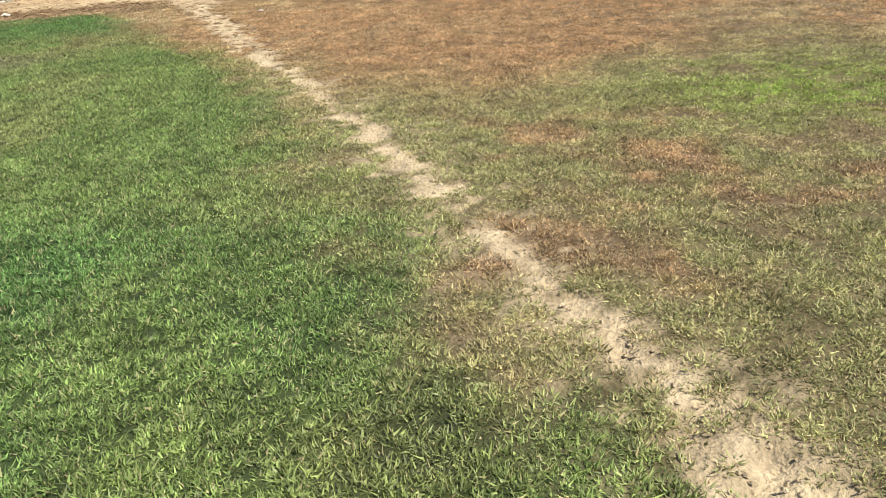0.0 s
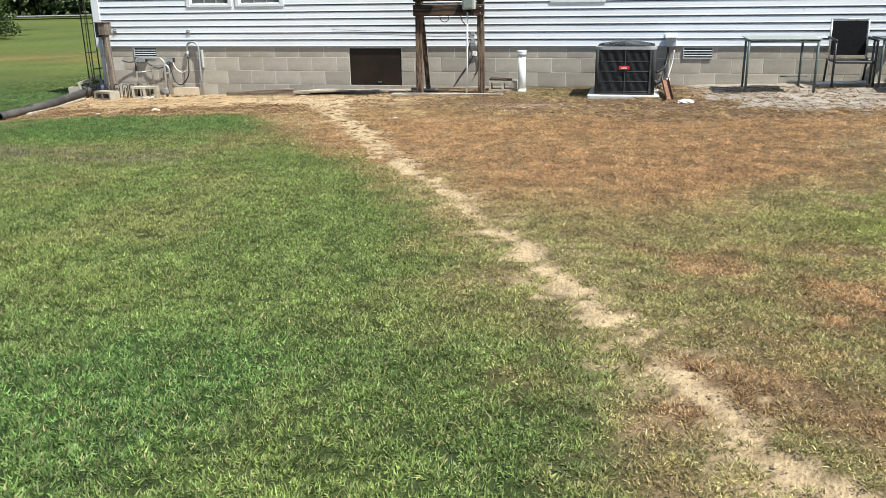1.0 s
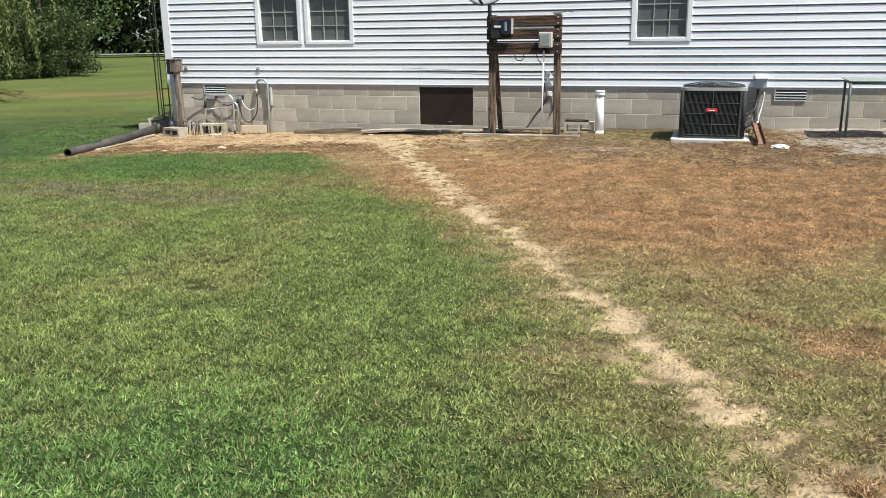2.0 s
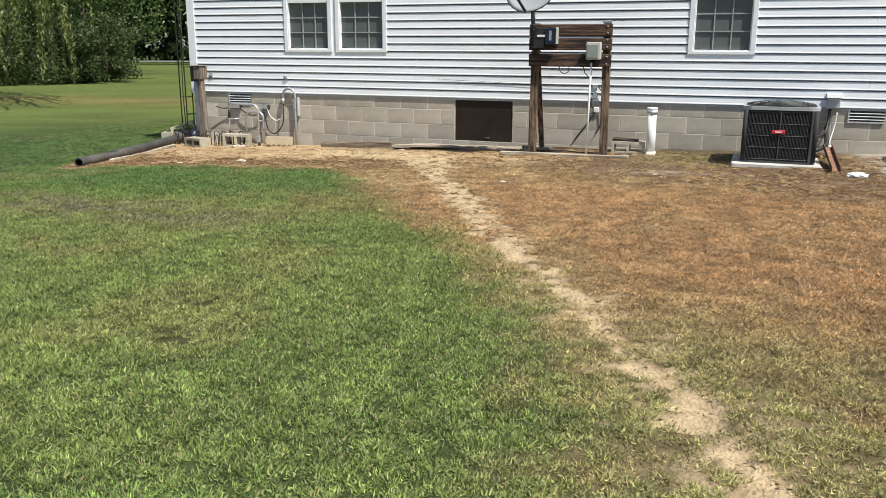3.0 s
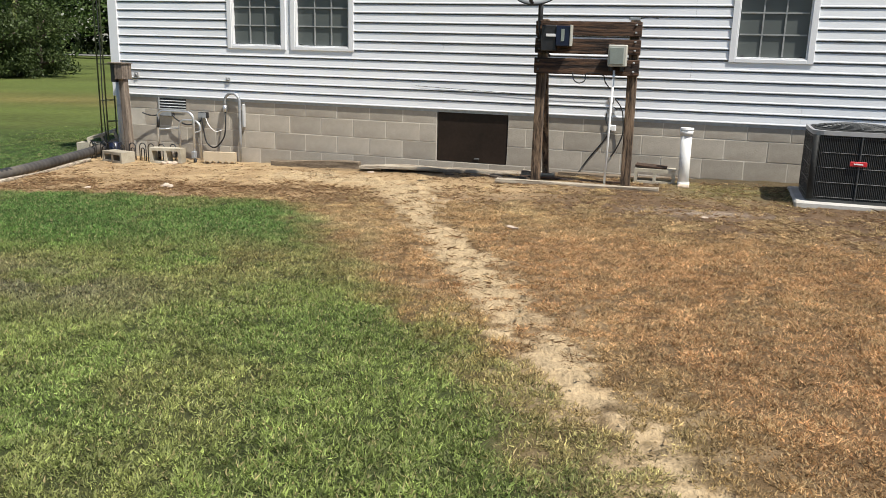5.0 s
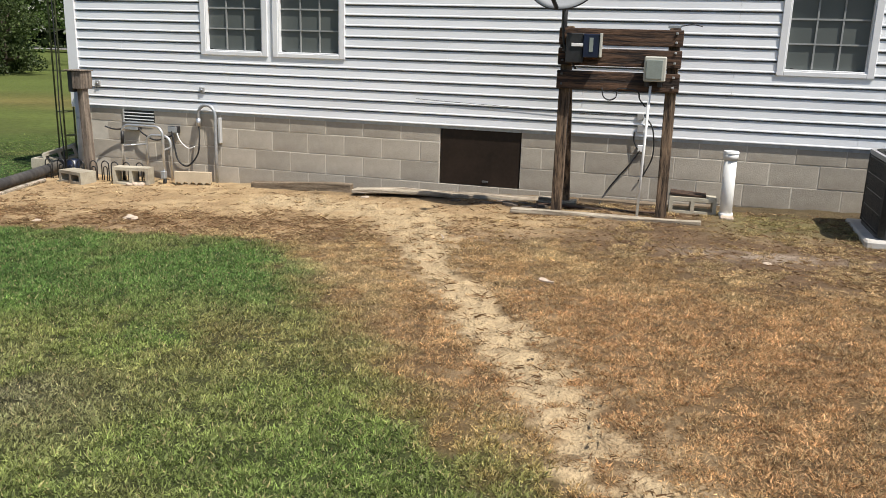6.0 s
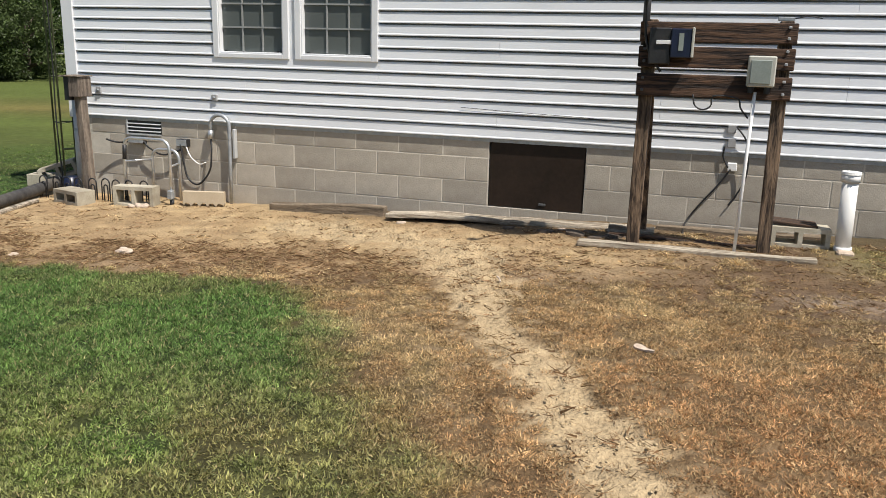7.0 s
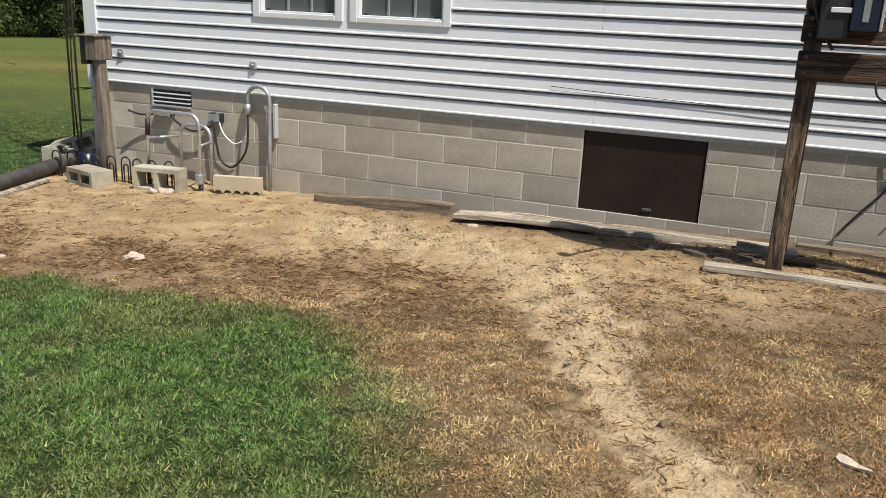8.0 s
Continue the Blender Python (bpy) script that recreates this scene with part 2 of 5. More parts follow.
ROAD = material("road", (0.20, 0.195, 0.185), (0.27, 0.262, 0.25), 0.8, 0.9, bump=0.2)
ROOFING = material("grey_shingle", (0.08, 0.08, 0.085), (0.14, 0.14, 0.145), 6, 0.95, bump=0.5)
SCREEN = material("insect_screen", (0.085, 0.098, 0.094), (0.115, 0.128, 0.122), 1.2, 0.45, bump=0.0, fine=300)
GRID_BAR = material("pale_grid_bar", (0.27, 0.28, 0.275), (0.33, 0.34, 0.335), 6, 0.5, bump=0.0)
# dark backing whose colour stands for the shade under the siding laps
LAP_SHADE = material("lap_shade", (0.15, 0.16, 0.175), (0.20, 0.21, 0.225), 4, 0.9, bump=0.1)
SLING = material("black_sling_mesh", (0.006, 0.006, 0.007), (0.012, 0.012, 0.013), 30, 0.8, bump=0.1, fine=250, spec=0.1)
CARDBOARD = material("white_wrapper", (0.68, 0.66, 0.62), (0.8, 0.78, 0.74), 20, 0.7, bump=0.4)


# ---- ground ----
WAY = np.array([(-1.4, -0.75), (-0.5, -0.95), (0.08, -1.25), (0.40, -1.75), (0.66, -2.48), (1.10, -3.2), (1.56, -4.0), (1.95, -4.6), (2.47, -5.6), (3.0, -6.4),
                (3.3, -6.95), (3.67, -7.7), (4.0, -8.25), (4.27, -8.78), (4.53, -9.31), (4.79, -9.76), (5.01, -10.13), (5.25, -10.65), (5.7, -11.5), (6.3, -13.0)])
LAWN_EDGE = np.array([(-13, 6.0), (-10.5, 4.9), (-9.7, 4.3), (-9.1, 4.0), (-8.4, 3.57), (-7.4, 3.3), (-6.1, 2.5), (-5.2, 1.75), (-4.37, 1.0), (-3.4, 0.3), (-2.85, -0.1), (-2.35, -0.6)])
BARE_EDGE = np.array([(-0.5, -2.2), (0.95, -1.55), (2.1, -1.9), (2.7, -2.35), (3.55, -2.7), (4.5, -3.0), (6.8, -2.8), (12, -2.8)])


def to_way(x, y):
    """Distance to the trodden path's middle line."""
    best = np.full(x.shape, 1e9)
    for (ax, ay), (bx, by) in zip(WAY, WAY[1:]):
        dx, dy = bx - ax, by - ay
        t = np.clip(((x - ax) * dx + (y - ay) * dy) / (dx * dx + dy * dy), 0, 1)
        best = np.minimum(best, np.hypot(x - ax - t * dx, y - ay - t * dy))
    return best


def zones(x, y):
    """Shares of sand, bare soil, green and reddening of the yard, 0..1."""
    w1, w2, w3 = fractal(x, y, 1.1, 11), fractal(x, y, 4.5, 12), fractal(x, y, 0.45, 13, 3)
    wob = (w1 - 0.5) * 0.8 + (w2 - 0.5) * 0.8
    half = np.interp(y, [-11, -10, -9, -7, -4.6, -3.9, -3, -1.8], [0.075, 0.07, 0.05, 0.055, 0.13, 0.175, 0.17, 0.25])
    w4 = fractal(x, y, 14, 14, 3)
    w5 = fractal(x, y, 34, 15, 2)
    path = smooth(0.055, -0.055, to_way(x, y) - half - wob * 0.26 - (w4 - 0.5) * 0.30 - (w5 - 0.5) * 0.16)
    path = path * smooth(0.24, 0.36, w4 * 0.6 + w2 * 0.4)
    pipe_x = np.interp(y, [-3.2, 0.2], [-4.0, -4.75])
    top = np.interp(x, [-4.2, -3.4, -2.6, -0.6, 0.4, 1.4, 2.2], [-3.3, -2.8, -2.5, -2.35, -1.95, -1.75, -1.2])
    yard = smooth(-0.15, 0.15, y - top - wob * 0.35) * smooth(-0.12, 0.12, x - pipe_x - wob * 0.25) * smooth(2.4, 2.0, x)
    sand = np.clip(np.maximum(path, yard * smooth(-0.10, 0.55, y - top - wob * 0.9) * smooth(2.2, 0.9, x + wob)), 0, 1)
    bare = smooth(-0.35, 0.35, y - np.interp(x, BARE_EDGE[:, 0], BARE_EDGE[:, 1]) - wob * 0.9) * (x > -0.6)
    bare = np.maximum(bare, yard) * (y < 0.3)
    green = smooth(0.42, -0.42, x - np.interp(y, LAWN_EDGE[:, 0], LAWN_EDGE[:, 1]) - wob * 0.9)
    green = np.where(y > -2.35, np.where(x < pipe_x, 1.0, 0.0), green) * (1 - yard)
    beyond = smooth(11, 14, np.abs(x)) + smooth(0.5, 2, y) + smooth(-14, -17, y)
    green = np.clip(np.maximum(green, beyond), 0, 1)
    return path, sand, bare * (1 - np.clip(beyond, 0, 1)), green, w1, w2, w3


def pale_ground(x, y, w1, w2):
    """The worn, pale, gravelly strip beside the house."""
    edge = np.interp(x, [4.7, 5.2, 5.8, 7.0], [-0.6, -1.7, -2.1, -2.4])
    return smooth(-0.15, 0.2, y - edge - 1.1 * (w2 - 0.5)) * smooth(4.75, 5.1, x + 0.7 * (w1 - 0.5)) * (y < 0.4) * (x < 12)


def mixed(a, b, f):
    return a * (1 - f[:, None]) + np.asarray(b) * f[:, None]


def worn_margin(x, y):
    """Thin, sandy grass beside the trodden path."""
    return np.exp(-(to_way(x, y) / np.interp(y, [-9, -4.5, -3, -1.5], [0.30, 0.36, 0.5, 0.7])) ** 2)


def brown_mat(x, y, w1, w2):
    """Dead brown grass lying between the lawn and the sand."""
    line = np.interp(x, [-4.2, -3.0, -2.0, -0.5, 0.2], [-2.75, -2.25, -2.02, -1.95, -2.1])
    return np.exp(-((y - line - 0.5 * (w1 - 0.5)) / 0.30) ** 2) * smooth(0.5, -0.3, x) * smooth(-4.2, -3.4, x) * smooth(0.36, 0.56, 0.5 * w1 + 0.5 * w2)


def thin_lawn(x, y, w1, w2):
    """Where the lawn is half dead: olive and brown."""
    near = np.exp(-(((x - 0.35) / 0.95) ** 2 + ((y + 4.35) / 0.62) ** 2))
    strip = np.exp(-((y + 5.3 + 0.12 * x) / 0.42) ** 2) * smooth(1.2, -0.4, x)
    spot = np.exp(-(((x + 0.6) / 0.55) ** 2 + ((y + 6.35) / 0.30) ** 2))
    loose = smooth(0.54, 0.72, fractal(x, y, 0.8, 31))
    return np.clip((1.0 * near + 0.75 * strip + 1.1 * spot) * smooth(0.28, 0.55, 0.5 * w1 + 0.5 * w2) + 0.45 * loose, 0, 1)


def grass_tone(x, y, z=None):
    path, sand, bare, green, w1, w2, w3 = z or zones(x, y)
    n = len(x)
    lush = mixed(np.tile((0.115, 0.188, 0.042), (n, 1)), (0.170, 0.226, 0.058), smooth(0.35, 0.65, w1))
    lush = mixed(lush, (0.195, 0.235, 0.074), 0.6 * smooth(-3.9, -6.0, y))
    lush = mixed(lush, (0.080, 0.160, 0.042), 0.75 * smooth(-4.7, -3.7, y))
    lush = mixed(lush, (0.085, 0.180, 0.048), 0.7 * smooth(-8.6, -9.6, y) * smooth(0.4, 0.6, w3))
    lush = mixed(lush, (0.27, 0.225, 0.095), 0.8 * thin_lawn(x, y, w1, w2))
    grey = np.exp(-((y + 5.3 + 0.12 * x) / 0.36) ** 2) * smooth(0.9, -0.6, x) * smooth(0.40, 0.56, 0.6 * w2 + 0.4 * w1)
    lush = mixed(lush, (0.165, 0.160, 0.105), 0.8 * grey)
    far_lawn = smooth(5, 14, np.hypot(x + 2, y + 6))
    lush = mixed(lush, (0.140, 0.172, 0.040), 0.85 * far_lawn)
    band = np.exp(-((y - 0.2 * x - 11.4) / 1.8) ** 2) * far_lawn
    lush = mixed(lush, (0.235, 0.190, 0.065), 0.85 * np.clip(band, 0, 1) * smooth(0.25, 0.5, w3))
    dry = mixed(np.tile((0.30, 0.195, 0.095), (n, 1)), (0.42, 0.31, 0.165), smooth(0.4, 0.65, w2))
    yy = y + 3.0 * (w3 - 0.5) + 1.6 * (w1 - 0.5)
    red = smooth(-7.6, -5.2, yy) * smooth(-2.2, -3.4, y) * smooth(0.3, 2.0, x) * smooth(0.30, 0.55, w3 * 0.6 + w1 * 0.4)
    dry = mixed(dry, (0.365, 0.208, 0.100), 0.72 * red)
    dry = mixed(dry, (0.29, 0.235, 0.115), 0.6 * smooth(-5.4, -7.4, yy))
    olive = smooth(-5.2, -7.6, yy) * smooth(0.22, 0.48, w1 * 0.6 + w2 * 0.4)
    dry = mixed(dry, (0.225, 0.230, 0.085), 0.8 * olive)
    rust = smooth(0.52, 0.66, fractal(x, y, 1.5, 83)) * smooth(-7.0, -8.0, y)
    dry = mixed(dry, (0.33, 0.18, 0.10), 0.7 * rust)
    fresh = np.exp(-(((x - 6.3) / 0.9) ** 2 + ((y + 7.2) / 0.7) ** 2))
    dry = mixed(dry, (0.20, 0.26, 0.045), np.clip(1.1 * fresh * smooth(0.3, 0.55, w2), 0, 1))
    moss = smooth(-1.6, -0.9, y) * smooth(2.3, 2.9, x) * smooth(5, 4, x)
    dry = mixed(dry, (0.14, 0.145, 0.05), 0.7 * moss)
    dry = dry * (0.84 + 0.46 * smooth(0.30, 0.68, fractal(x, y, 8.0, 71, 3)))[:, None]
    lush = lush * (0.84 + 0.36 * smooth(0.30, 0.68, fractal(x, y, 7.0, 72, 3)))[:, None]
    return dry * (1 - green[:, None]) + lush * green[:, None]


def soil_tone(x, y, z=None):
    z = z or zones(x, y)
    path, sand, bare, green, w1, w2, w3 = z
    n = len(x)
    # shade between the blades is put into this tone, eased far off
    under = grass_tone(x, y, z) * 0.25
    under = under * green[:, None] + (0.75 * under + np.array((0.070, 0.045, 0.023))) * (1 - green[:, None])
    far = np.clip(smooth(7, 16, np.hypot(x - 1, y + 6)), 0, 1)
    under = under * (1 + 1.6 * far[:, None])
    fleck = fractal(x, y, 11, 62, 3)
    under = mixed(under, (0.40, 0.30, 0.18), 0.8 * worn_margin(x, y) * smooth(0.46, 0.60, fleck))
    earth = mixed(np.tile((0.125, 0.080, 0.046), (n, 1)), (0.245, 0.172, 0.105), smooth(0.42, 0.62, w1))
    earth = mixed(earth, (0.105, 0.066, 0.040), 0.75 * smooth(0.50, 0.64, 0.6 * w2 + 0.4 * w3))
    pale = np.exp(-(((x - 1.95) / 0.42) ** 2 + ((y + 2.5) / 0.16) ** 2)) + np.exp(-(((x - 2.9) / 0.6) ** 2 + ((y + 1.75) / 0.14) ** 2))
    earth = mixed(earth, (0.37, 0.30, 0.235), np.clip(0.8 * pale * smooth(0.3, 0.5, w2), 0, 1))
    moss = smooth(-1.5, -0.8, y) * smooth(2.3, 2.9, x) * smooth(4.2, 3.6, x)
    earth = mixed(earth, (0.115, 0.105, 0.040), 0.75 * moss)
    sandy = mixed(np.tile((0.345, 0.242, 0.132), (n, 1)), (0.425, 0.312, 0.176), smooth(0.35, 0.65, w2))
    sandy = mixed(sandy, (0.27, 0.175, 0.095), 0.35 * smooth(0.52, 0.66, fractal(x, y, 2.6, 61)) * (1 - path))
    sandy = mixed(sandy, (0.215, 0.130, 0.066), 0.75 * brown_mat(x, y, w1, w2))
    sandy = mixed(sandy, (0.435, 0.332, 0.200), 0.9 * path)
    # dark damp soil and rotted leaves along the foot of the wall; by the planks also painted shadow
    damp_and_shade = smooth(-0.16, 0.16, y + np.interp(x, [-0.9, 0.0, 0.5, 1.3, 1.6], [0.36, 0.50, 0.70, 0.78, 0.5]) + 0.5 * (w2 - 0.5)) * smooth(-2.0, -1.0, x)
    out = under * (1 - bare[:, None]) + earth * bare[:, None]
    out = out * (1 - sand[:, None]) + sandy * sand[:, None]
    out = mixed(out, (0.085, 0.058, 0.036), 0.7 * damp_and_shade)
    grit = mixed(np.tile((0.24, 0.207, 0.168), (n, 1)), (0.35, 0.312, 0.263), smooth(0.35, 0.6, w1 * 0.5 + w2 * 0.5))
    f = pale_ground(x, y, w1, w2)[:, None]
    return out * (1 - f) + grit * f


def ramped(lo, hi, step, reach):
    """Even steps from lo to hi, then ever wider ones out to reach."""
    core = np.arange(lo, hi + step / 2, step)
    grow = step * 1.22 ** np.arange(1, 60)
    out = np.cumsum(grow)
    out = out[out < reach]
    return np.concatenate((lo - out[::-1], core, hi + out))


def tone_attribute(me, colours):
    attr = me.color_attributes.new("tone", "FLOAT_COLOR", "POINT")
    rgba = np.ones((len(colours), 4), np.float32)
    rgba[:, :3] = colours
    attr.data.foreach_set("color", rgba.ravel())


def soil_top(x, y, zone):
    """Height of the built soil, with the worn path and its crumbly relief."""
    path, sand, bare = zone[:3]
    near = (np.abs(x) < 9) & (y > -13) & (y < 0.5)
    rough = 0.026 * (fractal(x, y, 9, 41, 3) - 0.5) * np.maximum(sand, bare)
    lumps = 0.030 * (smooth(0.42, 0.60, fractal(x, y, 13, 43, 3)) - 0.5) * path
    return ground_z(x, y) + near * (rough + lumps - 0.014 * path)


def build_ground():
    xs, ys = ramped(-5.2, 8.0, 0.042, 900), ramped(-11.4, 0.2, 0.042, 900)
    gx, gy = np.meshgrid(xs, ys)
    x, y = gx.ravel(), gy.ravel()
    zone = zones(x, y)
    z = soil_top(x, y, zone)
    nx, ny = len(xs), len(ys)
    i = np.arange(nx * ny).reshape(ny, nx)
    quads = np.stack((i[:-1, :-1], i[:-1, 1:], i[1:, 1:], i[1:, :-1]), -1).reshape(-1, 4)
    me = bpy.data.meshes.new("ground")
    me.from_pydata(np.stack((x, y, z), -1), [], quads)
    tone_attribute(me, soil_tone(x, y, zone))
    me.polygons.foreach_set("use_smooth", np.ones(len(me.polygons), bool))
    me.materials.append(SOIL)
    tagged(new("ground", me), "backyard soil, sandy along a trodden path", "ground", kind="structure")


build_ground()


def blades(name, tufts, each, area, keep, length, width, label, seed, lean_range=(0.25, 1.25), lift=0.008, thatch=False):
    """Tufts of grass strewn over an area where keep(x, y) says so; every blade is a slim twisted triangle."""
    rng = np.random.default_rng(seed)
    x0, x1, y0, y1 = area
    x, y = rng.uniform(x0, x1, tufts), rng.uniform(y0, y1, tufts)
    zone = zones(x, y)
    chance, size = keep(x, y, zone)
    ok = rng.random(tufts) < chance
    x, y, size, zone = x[ok], y[ok], size[ok], [q[ok] for q in zone]
    z = soil_top(x, y, zone) - 0.003
    tone = grass_tone(x, y, zone) * rng.uniform(0.70, 1.38, len(x))[:, None]
    size = size * rng.uniform(0.75, 1.25, len(x))
    x, y, z, size, tone, green = (np.repeat(q, each, 0) for q in (x, y, z, size, tone, zone[3]))
    n = len(x)
    turn, off = rng.uniform(0, 2 * np.pi, n), 0.034 * np.sqrt(rng.random(n))
    x, y = x + off * np.cos(turn), y + off * np.sin(turn)
    turn = turn + rng.normal(size=n) * 0.9
    lean = rng.uniform(*lean_range, n)
    long = length * size * rng.uniform(0.55, 1.4, n)
    wide = width * rng.uniform(0.65, 1.35, n) / 2
    twist = turn + rng.normal(size=n) * 0.8
    px, py = -np.sin(twist) * wide, np.cos(twist) * wide
    out, up = np.sin(lean) * long, np.cos(lean) * long
    sag = rng.uniform(0.0, 0.5, n)
    v = np.empty((n, 3, 3))
    v[:, 0] = np.stack((x - px, y - py, z + lift * rng.random(n)), -1)
    v[:, 1] = np.stack((x + px, y + py, z + up * sag + 0.002), -1)
    v[:, 2] = np.stack((x + np.cos(turn) * out, y + np.sin(turn) * out, z + up + 0.003), -1)
    me = bpy.data.meshes.new(name)
    me.vertices.add(3 * n)
    me.vertices.foreach_set("co", v.reshape(-1).astype(np.float32))
    me.loops.add(3 * n)
    me.loops.foreach_set("vertex_index", np.arange(3 * n, dtype=np.int32))
    me.polygons.add(n)
    me.polygons.foreach_set("loop_start", np.arange(0, 3 * n, 3, dtype=np.int32))
    me.update(calc_edges=True)
    tone = tone * rng.uniform(0.5, 1.75, n)[:, None]
    straw = rng.random(n) < 0.26 - 0.20 * green
    tone[straw] = tone[straw] * 0.35 + np.array((0.50, 0.39, 0.21)) * rng.uniform(0.5, 0.85, straw.sum())[:, None]
    # some green blades are coloured pale to stand for sunlit highlights
    glint = (rng.random(n) < 0.12 * green) & ~straw
    tone[glint] = np.array((0.33, 0.355, 0.155)) * rng.uniform(0.6, 1.0, glint.sum())[:, None]
    if thatch:
        tone = np.where((rng.random(n) < 0.62)[:, None], (0.22, 0.130, 0.066), (0.42, 0.30, 0.165)) * rng.uniform(0.6, 1.3, (n, 1))
    tone_attribute(me, np.repeat(tone, 3, 0))
    me.materials.append(BLADE)
    tagged(new(name, me), label, "grass", kind="stuff")


def keep_green(x, y, zone):
    path, sand, bare, green, w1, w2, w3 = zone
    c = green * (1 - path * 0.95) * (1 - sand * 0.97) * (1 - bare * 0.9) * (1 - 0.3 * worn_margin(x, y))
    rim = np.interp(y, [-11.6, -6.7, -4.0], [2.4, -1.3, -4.9])
    c = c * (0.08 + 0.92 * smooth(0.0, 0.8, x - rim)) * (1 - 0.3 * thin_lawn(x, y, w1, w2))
    return np.where(x < -4.6, green, c) * smooth(-8.5, -5.5, x), 0.8 + 0.5 * w1


def keep_thatch(x, y, zone):
    path, sand, bare, green, w1, w2, w3 = zone
    fringe = np.maximum(sand, bare) * smooth(0.50, 0.66, 0.55 * w2 + 0.45 * w1 + 0.10 * smooth(-1.2, -2.3, y))
    litter = 0.5 * fringe * smooth(-1.1, -1.7, y) * (1 - path) * (1 - 0.9 * pale_ground(x, y, w1, w2))
    strays = 0.16 * bare * (x > 0.2) + 0.02 * path + 0.08 * sand * smooth(-1.3, -2.2, y) + 0.05 * sand
    return np.clip(litter + strays + 0.8 * brown_mat(x, y, w1, w2) * (1 - green), 0, 1), 0.6 + 0.7 * w2


def keep_dry(x, y, zone):
    path, sand, bare, green, w1, w2, w3 = zone
    c = (1 - green) * (1 - path * 0.90) * (1 - sand * 0.97) * (1 - bare * (0.92 - 0.55 * smooth(0.50, 0.64, w2)))
    c = c * (0.62 + 0.38 * smooth(0.22, 0.42, 0.5 * w1 + 0.5 * w2)) * (1 - 0.97 * pale_ground(x, y, w1, w2)) * (1 - 0.2 * worn_margin(x, y))
    rim = np.interp(y, [-11.4, -8.0, -3.0], [6.3, 7.2, 8.6])
    return c * smooth(0.3, -0.3, x - rim) * (1 - 0.45 * smooth(4.6, 6.0, x + 0.35 * (y + 6))), 0.65 + 0.55 * w2


# ---- house ----
LEFT, RIGHT, DEPTH, EAVE = -4.25, 13.0, 8.5, 2.85
SILL = 0.775
BL, BH = 0.4064, 0.2032
house = thing("house", (LEFT, 0, 0), "white vinyl-sided single-storey house on a concrete block foundation", "house", kind="structure")
WINDOWS = [(-2.62, -1.85), (-1.79, -1.0), (3.0, 3.77)]
W0, W1 = 1.365, 2.66


def build_shell():
    bm = bmesh.new()
    # foundation core behind the blocks, open at the crawl door
    for x0, x1, z0, z1 in ((LEFT + 0.01, 0.0, -0.4, SILL), (2 * BL, RIGHT, -0.4, SILL), (0.0, 2 * BL, -0.4, BH - 0.004)):
        box(bm, x0, x1, 0.0022, 0.2, z0, z1)
    part("foundation_core", bm, MORTAR, house)
    bm = bmesh.new()
    edges = [LEFT] + [v for w in WINDOWS for v in (w[0] + 0.05, w[1] - 0.05)] + [RIGHT]
    for x0, x1 in zip(edges[::2], edges[1::2]):
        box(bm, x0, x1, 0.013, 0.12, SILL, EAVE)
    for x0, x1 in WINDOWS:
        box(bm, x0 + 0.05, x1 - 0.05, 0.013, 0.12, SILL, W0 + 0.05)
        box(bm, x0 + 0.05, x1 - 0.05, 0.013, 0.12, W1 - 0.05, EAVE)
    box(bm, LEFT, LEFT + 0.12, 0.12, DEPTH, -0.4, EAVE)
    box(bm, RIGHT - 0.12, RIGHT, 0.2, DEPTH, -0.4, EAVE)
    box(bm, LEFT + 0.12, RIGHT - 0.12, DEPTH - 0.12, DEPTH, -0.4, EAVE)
    # dark so the slots between courses read as shadow lines
    part("wall", bm, LAP_SHADE, house, "wall behind the siding, dark for the shade in its laps")
    part("floor", boxed(LEFT + 0.12, RIGHT - 0.12, 0.2, DEPTH - 0.12, SILL - 0.2, SILL), WOOD, house)
    part("ceiling", boxed(LEFT + 0.12, RIGHT - 0.12, 0.12, DEPTH - 0.12, EAVE - 0.1, EAVE - 0.02), TRIM, house)
    bm = bmesh.new()
    mid, peak = DEPTH / 2, EAVE + 1.7
    prism(bm, [(-0.10, EAVE), (mid, peak), (DEPTH + 0.10, EAVE), (DEPTH + 0.10, EAVE + 0.12), (mid, peak + 0.14), (-0.10, EAVE + 0.12)], LEFT - 0.06, RIGHT + 0.15)
    part("roof", bm, ROOFING, house)
    bm = bmesh.new()
    for x in (LEFT, RIGHT - 0.1):
        prism(bm, [(0, EAVE), (DEPTH, EAVE), (mid, peak - 0.04)], x, x + 0.1)
    part("gable", bm, TRIM, house)


build_shell()

# crawl-space door
door = part("crawl_door", boxed(0.008, 2 * BL - 0.008, 0.012, 0.06, BH + 0.002, SILL + 0.04, 0.004), DARK_PANEL, house, "dark brown crawl-space door panel")
part("door_latch", boxed(0.44, 0.50, -0.004, 0.012, BH + 0.035, BH + 0.055, 0.004), AC_RAIL, door)
part("lintel", boxed(0.0, 2 * BL, 0.09, 0.2, SILL - 0.02, SILL + 0.1), MORTAR, house)


